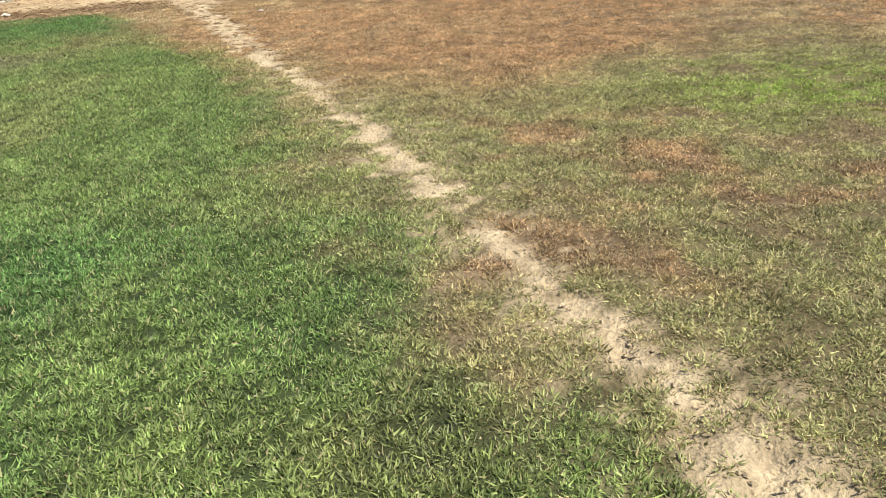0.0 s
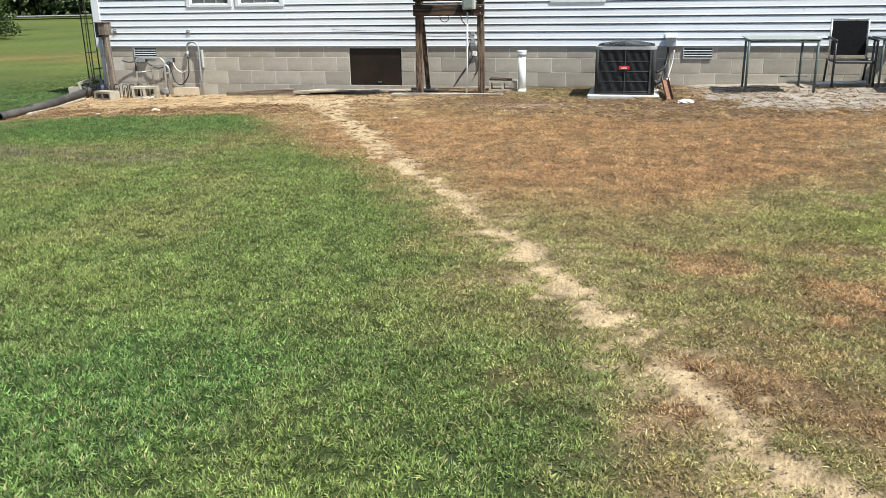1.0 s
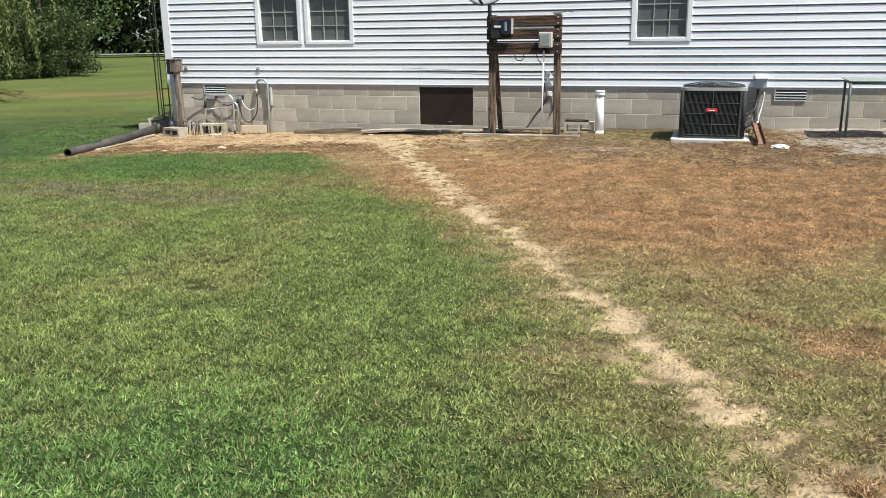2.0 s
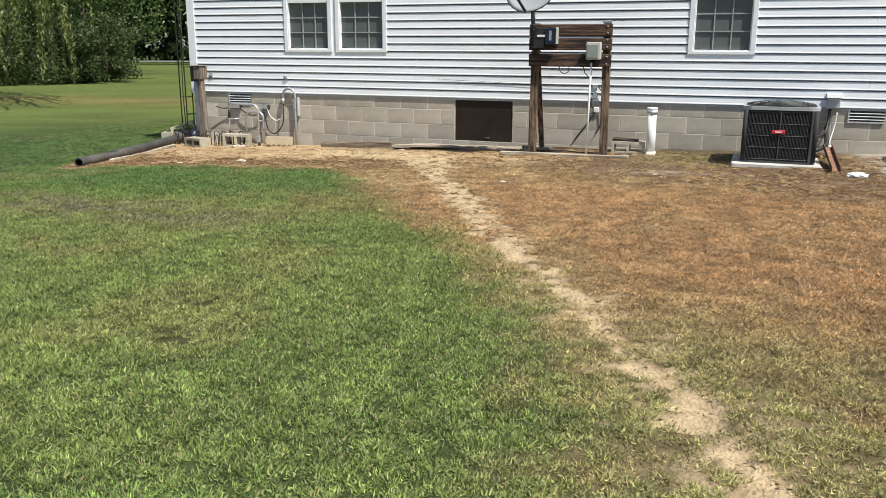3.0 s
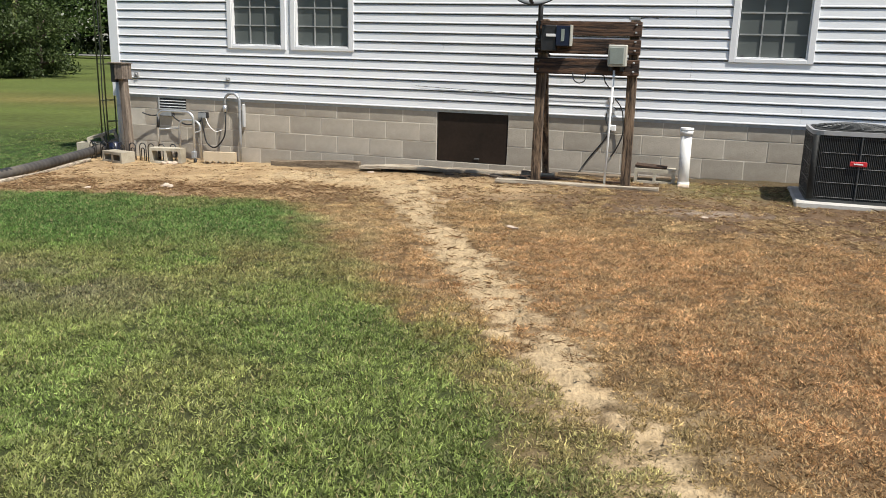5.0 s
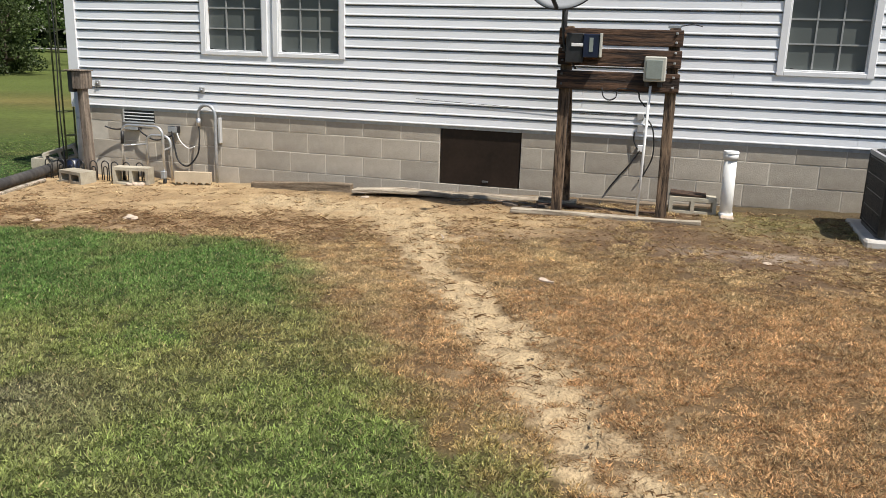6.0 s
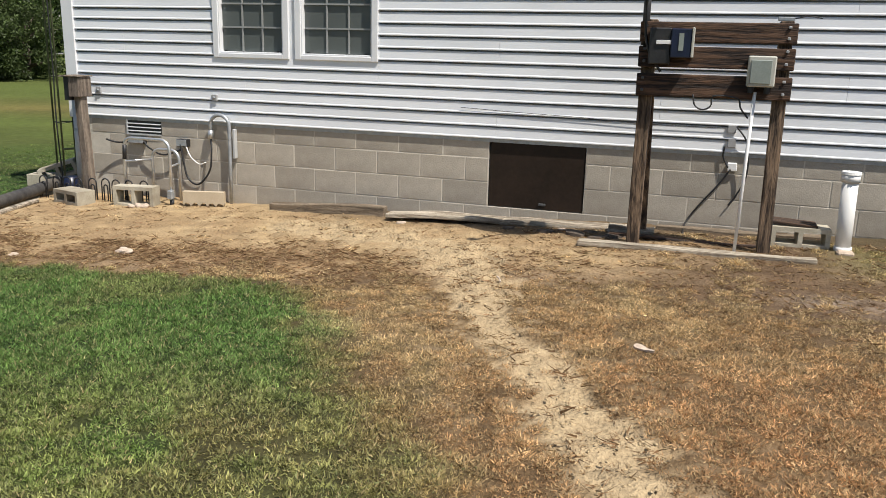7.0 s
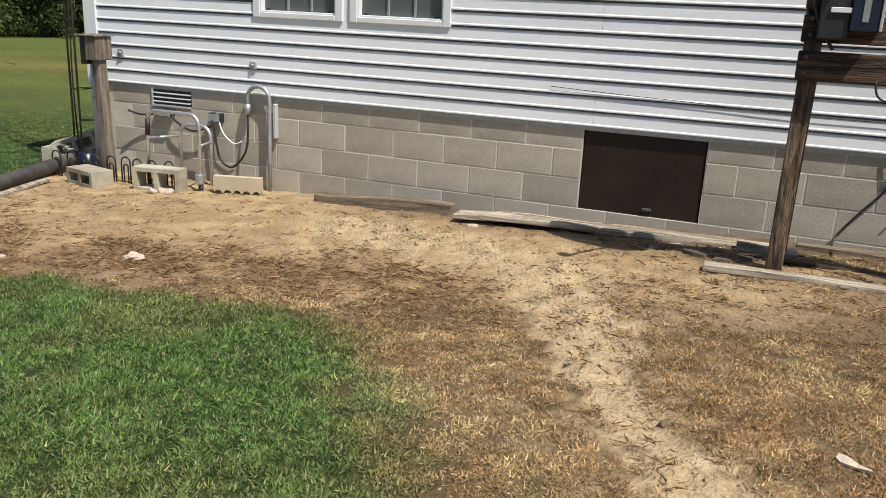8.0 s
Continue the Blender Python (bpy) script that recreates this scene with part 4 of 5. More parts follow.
# ---- air conditioner ----
def ac_unit():
    cx, cy, half, g = 4.10, -0.88, 0.375, 0.19
    u = thing("air_conditioner", (cx, cy, g + 0.06), "dark grey outdoor air-conditioning unit with louvred sides", "air conditioner")
    z0, z1 = g + 0.085, g + 0.62

    def ring(h, r, seg=6):
        pts = []
        for k, (sx, sy) in enumerate(((1, -1), (1, 1), (-1, 1), (-1, -1))):
            for i in range(seg + 1):
                a = radians(-90 + 90 * k + 90 * i / seg)
                pts.append((cx + sx * (h - r) + r * math.cos(a), cy + sy * (h - r) + r * math.sin(a)))
        return pts

    def slab(za, zb, h, r):
        bm = bmesh.new()
        lo, hi = [bm.verts.new((*p, za)) for p in ring(h, r)], [bm.verts.new((*p, zb)) for p in ring(h, r)]
        for i in range(len(lo)):
            bm.faces.new((lo[i], lo[(i + 1) % len(lo)], hi[(i + 1) % len(lo)], hi[i]))
        bm.faces.new(lo[::-1])
        bm.faces.new(hi)
        return bm
    part("coil", slab(z0, z1, half - 0.03, 0.09), AC_COIL, u)
    part("base_pan", slab(g + 0.062, z0, half, 0.1), AC_DARK, u)
    rim = part("top_rim", slab(z1, z1 + 0.035, half + 0.006, 0.11), AC_TOP, u, "light grey top rim")
    part("fan_well", slab(z1 + 0.035, z1 + 0.04, half - 0.022, 0.17), AC_COIL, u)
    for k in range(5):
        z = z0 + 0.02 + k * (z1 - z0 - 0.04) / 4
        loop = [(*p, z) for p in ring(half - 0.004, 0.1)]
        part("rail", tubed(loop + loop[:1], 0.003, 5, caps=False), AC_RAIL, u)
    fins = bmesh.new()
    for k in range(48):
        o = -half + 0.05 + k * (2 * half - 0.10) / 47
        for p in ((cx + o, cy - half + 0.012), (cx + o, cy + half - 0.012)):
            box(fins, p[0] - 0.0022, p[0] + 0.0022, p[1] - 0.006, p[1] + 0.006, z0, z1)
        for p in ((cx - half + 0.012, cy + o), (cx + half - 0.012, cy + o)):
            box(fins, p[0] - 0.006, p[0] + 0.006, p[1] - 0.0022, p[1] + 0.0022, z0, z1)
    tagged(part("wire_guard", fins, AC_DARK, u), kind="stuff")
    part("centre_strip", boxed(cx - 0.004, cx + 0.004, cy - half - 0.006, cy - half + 0.004, z0, z1), AC_RAIL, u)
    for sx in (-1, 1):
        for sy in (-1, 1):
            x, y = cx + sx * (half - 0.03), cy + sy * (half - 0.03)
            part("corner_post", tubed([(x, y, z0), (x, y, z1)], 0.028, 8), AC_COIL, u, soft=True)
    part("edge_strip", boxed(cx + half - 0.075, cx + half - 0.055, cy - half - 0.004, cy - half + 0.004, z0, z1), AC_RAIL, u)
    badge = part("badge", boxed(cx - 0.075, cx + 0.055, cy - half - 0.016, cy - half - 0.006, z1 - 0.245, z1 - 0.205, 0.004), RED, u, "red badge")
    part("badge_bar", boxed(cx - 0.045, cx + 0.025, cy - half - 0.019, cy - half - 0.016, z1 - 0.230, z1 - 0.219), WHITE, badge, "pale bar on the badge")
    dome = bmesh.new()
    for k in range(1, 9):
        r = 0.33 * k / 8
        zz = z1 + 0.05 + 0.030 * (1 - (k / 8) ** 2)
        tube(dome, [(cx + r * math.cos(a), cy + r * math.sin(a), zz) for a in (2 * math.pi * i / 28 for i in range(29))], 0.005, 4, caps=False)
    for i in range(12):
        a = 2 * math.pi * i / 12
        tube(dome, [(cx + r * math.cos(a), cy + r * math.sin(a), z1 + 0.05 + 0.030 * (1 - (r / 0.33) ** 2)) for r in (0.03, 0.1, 0.17, 0.25, 0.335)], 0.006, 4)
    tagged(part("fan_guard", dome, AC_DARK, rim, "dark wire fan guard"), kind="stuff")
    part("fan_hub", tubed([(cx, cy, z1 + 0.04), (cx, cy, z1 + 0.084)], 0.07, 16), AC_DARK, u)
    single("condenser_pad", boxed(3.64, 4.54, -1.31, -0.42, g - 0.06, g + 0.062, 0.014), PAD, "pale concrete pad under the air conditioner", "pad")


ac_unit()

disc = thing("disconnect_box", (4.66, 0, 0.75), "grey electrical disconnect box on the siding", "box")
part("box", boxed(4.60, 4.74, -0.12, -0.01, 0.775, 0.90, 0.006), AC_LIGHT, disc)
part("hood", prism(bmesh.new(), [(-0.15, 0.895), (-0.13, 0.925), (-0.01, 0.94), (-0.01, 0.905)], 4.59, 4.75), AC_LIGHT, disc)
part("whip", tubed(arc([(4.64, -0.07, 0.76), (4.63, -0.1, 0.62), (4.60, -0.2, 0.5), (4.5, -0.42, 0.46)]), 0.016, 8), BLACK, disc, soft=True)
lines = thing("refrigerant_lines", (4.72, -0.1, 0.2), "pale insulated pipes between wall and air conditioner", "pipe")
part("pipe", tubed(arc([(4.72, -0.03, 0.72), (4.70, -0.1, 0.55), (4.66, -0.25, 0.40), (4.66, -0.45, 0.34), (4.48, -0.6, 0.36)]), 0.009, 8), AC_LIGHT, lines, soft=True)
part("insulation", tubed(arc([(4.62, -0.04, 0.55), (4.62, -0.3, 0.44), (4.6, -0.5, 0.38), (4.48, -0.7, 0.34)]), 0.026, 8), BLACK, lines, soft=True)
part("valve", boxed(4.62, 4.67, -0.63, -0.58, 0.34, 0.40, 0.01), WHITE, lines)


def trough():
    """An open channel of rusty sheet leaning from the pad down to the soil."""
    foot, head = Vector((4.66, -1.52, gz(4.66, -1.52) + 0.012)), Vector((4.60, -0.86, 0.40))
    run = (head - foot).normalized()
    side = run.cross(Vector((0, 0, 1))).normalized()
    rise = side.cross(run)
    t = thing("rusty_trough", foot, "rusty brown metal trough leaning beside the concrete pad", "trough")
    m = Matrix.Translation(foot) @ Matrix((side, run, rise)).transposed().to_4x4()
    long = (head - foot).length
    part("base", boxed(-0.04, 0.04, 0, long, 0, 0.006, 0.002, m=m), RUST, t)
    for x in (-0.044, 0.038):
        part("side", boxed(x, x + 0.006, 0, long, 0, 0.05, 0.002, m=m), RUST, t)


trough()
bm = bmesh.new()
bmesh.ops.create_icosphere(bm, subdivisions=3, radius=1)
for v in bm.verts:
    f = 1 + 0.5 * noise.noise(v.co * 2.3)
    v.co = Vector((4.84 + v.co.x * 0.085 * f, -1.72 + v.co.y * 0.06 * f, gz(4.8, -1.7) + 0.02 + v.co.z * 0.032 * f))
single("crumpled_bag", bm, CARDBOARD, "crumpled white bag lying on the soil", "bag")


def steel_table():
    g = gz(6.0, -0.6) + 0.02
    t = thing("steel_table", (6.0, -0.55, g), "green steel patio table frame with thin top", "table")
    x0, x1, y0, y1, top = 5.57, 6.36, -1.08, -0.42, 0.915
    for x, y in ((x0, y0), (x1, y0), (x0 + 0.03, y1), (x1 - 0.07, y1)):
        part("leg", tubed([(x, y, g - 0.01), (x, y, top)], 0.015, 8), GREEN_STEEL, t, soft=True)
    part("tabletop", boxed(x0 - 0.02, x1 + 0.04, y0 - 0.02, y1 + 0.02, top, top + 0.012, 0.003), GREY_BOX, t, "thin pale tabletop")
    for a, b in (((x0, y0), (x1, y0)), ((x0 + 0.03, y1), (x1 - 0.07, y1)), ((x0, y0), (x0 + 0.03, y1)), ((x1, y0), (x1 - 0.07, y1))):
        part("rail", tubed([(*a, top - 0.02), (*b, top - 0.02)], 0.014, 8), GREEN_STEEL, t, soft=True)
    part("stretcher", tubed([(x1 - 0.3, y1, g + 0.12), (x1 + 0.02, y1, g + 0.12)], 0.009, 6), GREEN_STEEL, t)


steel_table()


def sling_chair():
    g = gz(6.9, -0.4) + 0.02
    c = thing("sling_chair", (6.88, -0.4, g), "black sling patio chair with pale metal frame", "chair")
    part("backrest", boxed(6.66, 7.07, -0.012, 0.012, 0, 0.43, 0.005, m=Matrix.Translation((0, -0.28, 0.68)) @ Matrix.Rotation(radians(-8), 4, "X")), SLING, c, "black sling backrest")
    for x in (6.645, 7.085):
        part("back_rail", tubed([(x, -0.29, 0.64), (x, -0.22, 1.12)], 0.013, 8), ALU, c, soft=True)
    part("top_rail", tubed([(6.645, -0.22, 1.12), (7.085, -0.22, 1.12)], 0.011, 8), ALU, c, soft=True)
    part("seat", boxed(6.64, 7.09, -0.72, -0.29, 0.605, 0.635, 0.01), BLACK, c)
    for x in (6.63, 7.10):
        part("leg", tubed([(x, -0.72, g), (x, -0.70, 0.88)], 0.014, 8), BLACK, c, soft=True)
        part("leg", tubed([(x, -0.2, g), (x, -0.29, 0.64)], 0.014, 8), BLACK, c, soft=True)
        part("arm", tubed([(x, -0.72, 0.88), (x, -0.24, 0.90)], 0.016, 8), BLACK, c, soft=True)


sling_chair()
loose = single("loose_pipe", tubed([(6.5, -0.5, gz(6.5, -0.5) + 0.05), (7.1, -0.35, gz(7, -0.4) + 0.045)], 0.02, 8), PVC, "white pipe lying on the concrete apron", "pipe", soft=True)


def rack():
    g = gz(7.5, -0.6) + 0.02
    r = thing("metal_rack", (7.55, -0.55, g), "dark metal stand beside the chair", "rack")
    for x, y in ((7.16, -0.75), (7.95, -0.75), (7.16, -0.3), (7.95, -0.3)):
        part("leg", tubed([(x, y, g - 0.01), (x, y, 0.90)], 0.014, 8), GREEN_STEEL, r, soft=True)
    part("top", boxed(7.13, 7.98, -0.78, -0.27, 0.90, 0.918, 0.003), GREEN_STEEL, r)


rack()


def porch():
    """A small timber landing with handrails."""
    g = gz(8.9, -0.8)
    p = thing("porch_landing", (8.9, -0.8, g), "small weathered timber landing with handrails", "porch")
    x0, x1, y0 = 7.88, 9.5, -1.45
    for k in range(10):
        part("deck_board", boxed(x0, x1, y0 + 0.145 * k, y0 + 0.145 * k + 0.138, 0.72, 0.755, 0.003), GREY_WOOD, p)
    for x in (x0 + 0.05, x1 - 0.05):
        for y in (y0 + 0.05, -0.12):
            part("post", boxed(x - 0.045, x + 0.045, y - 0.045, y + 0.045, g - 0.1, 1.72, 0.005), POST_WOOD, p)
        part("handrail", boxed(x - 0.07, x + 0.07, y0, -0.05, 1.72, 1.76, 0.005), GREY_WOOD, p)
        part("mid_rail", boxed(x - 0.02, x + 0.02, y0 + 0.1, -0.17, 1.2, 1.29, 0.004), GREY_WOOD, p)
        part("joist", boxed(x - 0.02, x + 0.02, y0, -0.05, 0.58, 0.72), GREY_WOOD, p)


porch()


# ---- things at the house corner ----
def corner_post():
    x, y = -3.98, -0.24
    g = gz(x, y)
    p = thing("meter_post", (x, y, g), "weathered wooden post with a grey wooden box on top", "post")
    part("post", boxed(-0.04, 0.04, -0.045, 0.045, -0.2, 0.98, 0.008, m=Matrix.Translation((x + 0.06, y, g)) @ Matrix.Rotation(radians(-2.4), 4, "Y")), POST_WOOD, p)
    part("box", boxed(x - 0.035, x + 0.08, y - 0.09, y + 0.09, 0.965, 1.15, 0.006), POST_WOOD, p)
    part("box_lid", boxed(x - 0.12, x + 0.095, y - 0.105, y + 0.10, 1.152, 1.164, 0.003), POST_WOOD, p)
    # black solid in place of the box's shadowed interior
    part("shaded_half", boxed(x - 0.105, x - 0.037, y - 0.07, y + 0.08, 0.93, 1.15, 0.004), BLACK, p)


corner_post()
spout = thing("downspout", (-4.17, -0.08, 0), "pale grey downspout pipe at the house corner", "pipe")
part("pipe", tubed([(-4.15, -0.10, gz(-4.15, -0.1) - 0.02), (-4.15, -0.09, 0.98)], 0.04, 12), AC_LIGHT, spout, soft=True)
part("strap", tubed([(-4.15, -0.09, 0.62), (-4.15, -0.09, 0.65)], 0.044, 12), GALV, spout)
single("blue_bucket", tubed([(-4.13, -0.27, gz(-4.1, -0.25) - 0.01), (-4.13, -0.27, gz(-4.1, -0.25) + 0.20)], 0.07, 14), BLUE, "dark blue container beside the wooden post", "container", soft=True)

for k, (x, z) in enumerate(((-3.93, 1.02), (-2.63, 1.0))):
    s = thing("siding_fitting", (x, 0, z), "small grey fitting on the siding", "fitting", "fittings on the siding")
    part("plate", boxed(x - 0.03, x + 0.03, -0.032, -0.008, z - 0.03, z + 0.03, 0.005), AC_TOP, s)
    part("knob", tubed([(x, -0.032, z), (x, -0.042, z)], 0.012, 8), GALV, s, soft=True)


def conduit_arch():
    c = thing("conduit_arch", (-2.5, -0.09, gz(-2.5, -0.1)), "grey metal conduit bent into an arch against the wall", "conduit")
    pts = [(-2.475, -0.05, gz(-2.5, -0.1) - 0.03), (-2.472, -0.05, 0.4), (-2.47, -0.05, 0.74)] + [(-2.57 + 0.10 * math.cos(a), -0.05, 0.75 + 0.095 * math.sin(a)) for a in (math.pi * i / 10 for i in range(1, 11))] + [(-2.67, -0.05, 0.66)]
    part("pipe", tubed(pts, 0.017, 10), GALV, c, soft=True)
    part("weather_cap", tubed([(-2.67, -0.05, 0.70), (-2.67, -0.05, 0.62)], 0.026, 10), ALU, c, soft=True)
    part("meter_strip", boxed(-2.442, -2.415, -0.05, -0.005, 0.45, 0.72, 0.005), AC_LIGHT, c)
    for k, pts in enumerate((((-2.67, -0.05, 0.63), (-2.65, -0.08, 0.5), (-2.68, -0.08, 0.32), (-2.80, -0.09, 0.19), (-2.92, -0.08, 0.24), (-2.97, -0.07, 0.40), (-3.0, -0.06, 0.55)),
                             ((-2.97, -0.04, 0.60), (-2.90, -0.07, 0.46), (-2.80, -0.07, 0.38), (-2.72, -0.07, 0.40)),
                             ((-3.0, -0.05, 0.50), (-3.2, -0.06, 0.44), (-3.36, -0.06, 0.50), (-3.45, -0.05, 0.56), (-3.7, -0.06, 0.53), (-3.82, -0.1, 0.56)))):
        part("cable", tubed(arc(pts), 0.009 if k != 1 else 0.006, 6), PVC if k == 1 else BLACK, c, soft=True)


conduit_arch()
for x0, x1, z0, z1 in ((-3.05, -2.93, 0.53, 0.60), (-3.60, -3.42, 0.53, 0.59)):
    s = thing("wall_box", ((x0 + x1) / 2, 0, z0), "small dark cable box on the block wall", "box", "cable boxes on the wall")
    part("case", boxed(x0, x1, -0.06, 0.0, z0, z1, 0.005), BLACK, s)
    part("lid", boxed(x0 + 0.005, x1 - 0.005, -0.066, -0.06, z0 + 0.005, z1 - 0.005, 0.002), GALV, s)


def walker():
    g = gz(-3.0, -0.3)
    w = thing("walking_frame", (-3.1, -0.3, g), "old aluminium walking frame standing on sand", "walker")

    def hoop(y0, y1, xa, xb, top):
        r = 0.09
        pts = [(xa, y0, g - 0.02), (xa, y0, top - r)] + [(xa + r - r * math.cos(a), y0 + (y1 - y0) * 0.1, top - r + r * math.sin(a)) for a in (math.pi / 2 * i / 6 for i in range(1, 7))]
        pts += [(xb - r + r * math.sin(a), y1 - (y1 - y0) * 0.1, top - r + r * math.cos(a)) for a in (math.pi / 2 * i / 6 for i in range(0, 7))] + [(xb, y1, g - 0.02)]
        return tubed(pts, 0.0145, 10)
    part("front_hoop", hoop(-0.34, -0.34, -3.42, -2.92, 0.62), ALU, w, soft=True)
    part("back_hoop", hoop(-0.12, -0.12, -3.28, -2.98, 0.50), ALU, w, soft=True)
    part("grip", tubed([(-3.42, -0.34, 0.42), (-3.41, -0.34, 0.55)], 0.019, 10), BLACK, w, soft=True)
    for x, xb, z in ((-3.41, -3.28, 0.40), (-2.92, -2.98, 0.38)):
        part("side_brace", tubed([(x, -0.34, z), (xb, -0.12, z)], 0.01, 8), ALU, w, soft=True)
    for x in (-3.42, -2.92):
        part("rubber_foot", tubed([(x, -0.34, g - 0.01), (x, -0.34, g + 0.05)], 0.02, 10), BLACK, w, soft=True)
    part("leg_clamp", boxed(-2.945, -2.895, -0.38, -0.33, g + 0.06, g + 0.14, 0.006), GALV, w)


walker()


def hoop_edging():
    for k in range(9):
        x = -4.38 + 0.145 * k
        y = -0.36 + 0.02 * math.sin(k * 1.7)
        g = gz(x, y)
        e = thing("wire_hoop", (x, y, g), "black wire garden edging hoop", "edging", "wire hoops along the wall")
        for s, h in ((0.045, 0.21), (0.022, 0.15)):
            pts = [(x - s, y, g - 0.03), (x - s, y, g + h - s)] + [(x - s * math.cos(a), y, g + h - s + s * math.sin(a)) for a in (math.pi * i / 8 for i in range(1, 8))] + [(x + s, y, g + h - s), (x + s, y, g - 0.03)]
            part("wire", tubed(pts, 0.0065, 6), BLACK, e, soft=True)


hoop_edging()


def scalloped_edging():
    g = gz(-2.6, -0.3)
    prof = [(-0.19, g + 0.135), (-0.19, g + 0.025)]
    for k in range(5):
        c = -0.152 + 0.076 * k
        prof += [(c + 0.030 * -math.cos(a), g + 0.005 + 0.026 * math.sin(a)) for a in (math.pi * i / 5 for i in range(6))]
    prof += [(0.19, g + 0.025), (0.19, g + 0.135)]
    bm = prism(bmesh.new(), prof, -0.03, 0.03, axis="y")
    bmesh.ops.transform(bm, verts=bm.verts, matrix=Matrix.Translation((-2.62, -0.27, 0)) @ Matrix.Rotation(radians(16), 4, "Z"))
    single("scalloped_edging", bm, TAN, "tan concrete scalloped edging stone turned upside down", "edging stone")


scalloped_edging()


def drain_pipe():
    a, b = Vector((-3.86, -2.86, gz(-3.86, -2.86) + 0.052)), Vector((-4.50, 0.0, gz(-4.5, 0.0) + 0.10))
    p = thing("drain_pipe", (-4.18, -1.4, gz(-4.18, -1.4)), "long dull black corrugated drain pipe on the ground", "pipe")
    bm = bmesh.new()
    n = 150
    pts = [a + (b - a) * (k / n) + Vector((0, 0, -0.02 * math.sin(math.pi * k / n))) for k in range(n + 1)]
    tube(bm, pts, 0.056, 18, caps=False, radii=[0.059 if (k // 2) % 2 else 0.055 for k in range(n + 1)])
    bmesh.ops.recalc_face_normals(bm, faces=bm.faces)
    part("outer_wall", bm, PIPE_GREY, p, soft=True)
    bm = tube(bmesh.new(), [a, a + (b - a) * 0.3], 0.046, 18, caps=False)
    part("inner_wall", bm, BLACK, p, soft=True)
    ring = bmesh.new()
    d = (b - a).normalized()
    s = d.cross(Vector((0, 0, 1))).normalized()
    t = s.cross(d)
    u = [ring.verts.new(a + 0.057 * (s * math.cos(w) + t * math.sin(w))) for w in (2 * math.pi * i / 18 for i in range(18))]
    v = [ring.verts.new(a + 0.046 * (s * math.cos(w) + t * math.sin(w))) for w in (2 * math.pi * i / 18 for i in range(18))]
    for i in range(18):
        ring.faces.new((u[i], u[(i + 1) % 18], v[(i + 1) % 18], v[i]))
    part("end_ring", ring, PIPE_GREY, p)


drain_pipe()
timber("pale_lath", -3.84, -4.22, -2.35, -0.62, gz(-3.9, -2) - 0.005, 0.05, 0.03, GREY_WOOD, "pale wooden lath lying along the drain pipe", -0.005)


def antenna_tower():
    x, y = -4.51, 0.03
    g = gz(x, y)
    a = thing("antenna_tower", (x, y, g), "slim dark lattice antenna tower beside the house", "tower")
    legs = [(-4.56, 0.03), (-4.39, -0.06), (-4.42, 0.14)]
    for p in legs:
        part("leg", tubed([(*p, g - 0.1), (*p, 6.0)], 0.0095, 8), ANTENNA, a, soft=True)
    for k in range(13):
        z = g + 0.25 + 0.45 * k
        for i in range(3):
            p, q = legs[i], legs[(i + 1) % 3]
            part("rung", tubed([(*p, z), (*q, z)], 0.006, 5), ANTENNA, a)
    part("wall_bracket", tubed([(legs[1][0], legs[1][1], 0.42), (-4.2, -0.03, 0.44)], 0.012, 6), ANTENNA, a)
    part("cable", tubed(arc([(-4.43, -0.07, 2.6), (-4.41, -0.075, 1.4), (-4.43, -0.07, 0.7), (-4.40, -0.08, 0.1)]), 0.007, 6), BLACK, a, soft=True)


antenna_tower()

# ---- small litter in the yard ----
for name, x, y, sx, sy, sz, turn, label in (("stone", -2.08, -2.03, 0.055, 0.038, 0.026, 10, "pale stone lying in the dry grass"),
                                            ("stone", -2.75, -2.35, 0.035, 0.03, 0.015, 40, "small pale stone at the lawn's edge"),
                                            ("stone", 2.93, -1.95, 0.03, 0.02, 0.012, 0, "small pale stone on bare soil")):
    bm = bmesh.new()
    bmesh.ops.create_icosphere(bm, subdivisions=3, radius=1)
    for v in bm.verts:
        f = 1 + 0.4 * noise.noise(v.co * 1.7 + Vector((x, y, 0)))
        v.co = Vector((v.co.x * sx * f, v.co.y * sy * f, v.co.z * sz * f))
    bmesh.ops.transform(bm, verts=bm.verts, matrix=pose(x, y, gz(x, y) + sz * 0.5, 0, 0, turn))
    single(name, bm, STONE, label, "stone", "pale stones")


def splinter(x, y, turn, size, label):
    bm = bmesh.new()
    out = [(-0.5, -0.12), (-0.3, -0.22), (0.1, -0.12), (0.5, -0.05), (0.45, 0.02), (0.05, 0.10), (-0.35, 0.2), (-0.55, 0.12)]
    lo, hi = [bm.verts.new((px, py, 0)) for px, py in out], [bm.verts.new((px, py, 0.05 + 0.12 * abs(px))) for px, py in out]
    for i in range(8):
        bm.faces.new((lo[i], lo[(i + 1) % 8], hi[(i + 1) % 8], hi[i]))
    bm.faces.new(lo[::-1])
    bm.faces.new(hi)
    bmesh.ops.recalc_face_normals(bm, faces=bm.faces)
    bmesh.ops.transform(bm, verts=bm.verts, matrix=pose(x, y, gz(x, y) + 0.006, 4, -3, turn) @ Matrix.Diagonal((size, size, size, 1)))
    single("wood_splinter", bm, STONE, label, "splinter", "pale splinters")


splinter(1.58, -2.85, -35, 0.12, "pale wood splinter lying on dry grass")
single("stick", tubed([(0.57, -1.79, gz(0.6, -1.84) + 0.006), (0.60, -1.85, gz(0.6, -1.84) + 0.012), (0.62, -1.90, gz(0.6, -1.84) + 0.006)], 0.006, 6), STONE, "small pale stick on the sand", "stick")


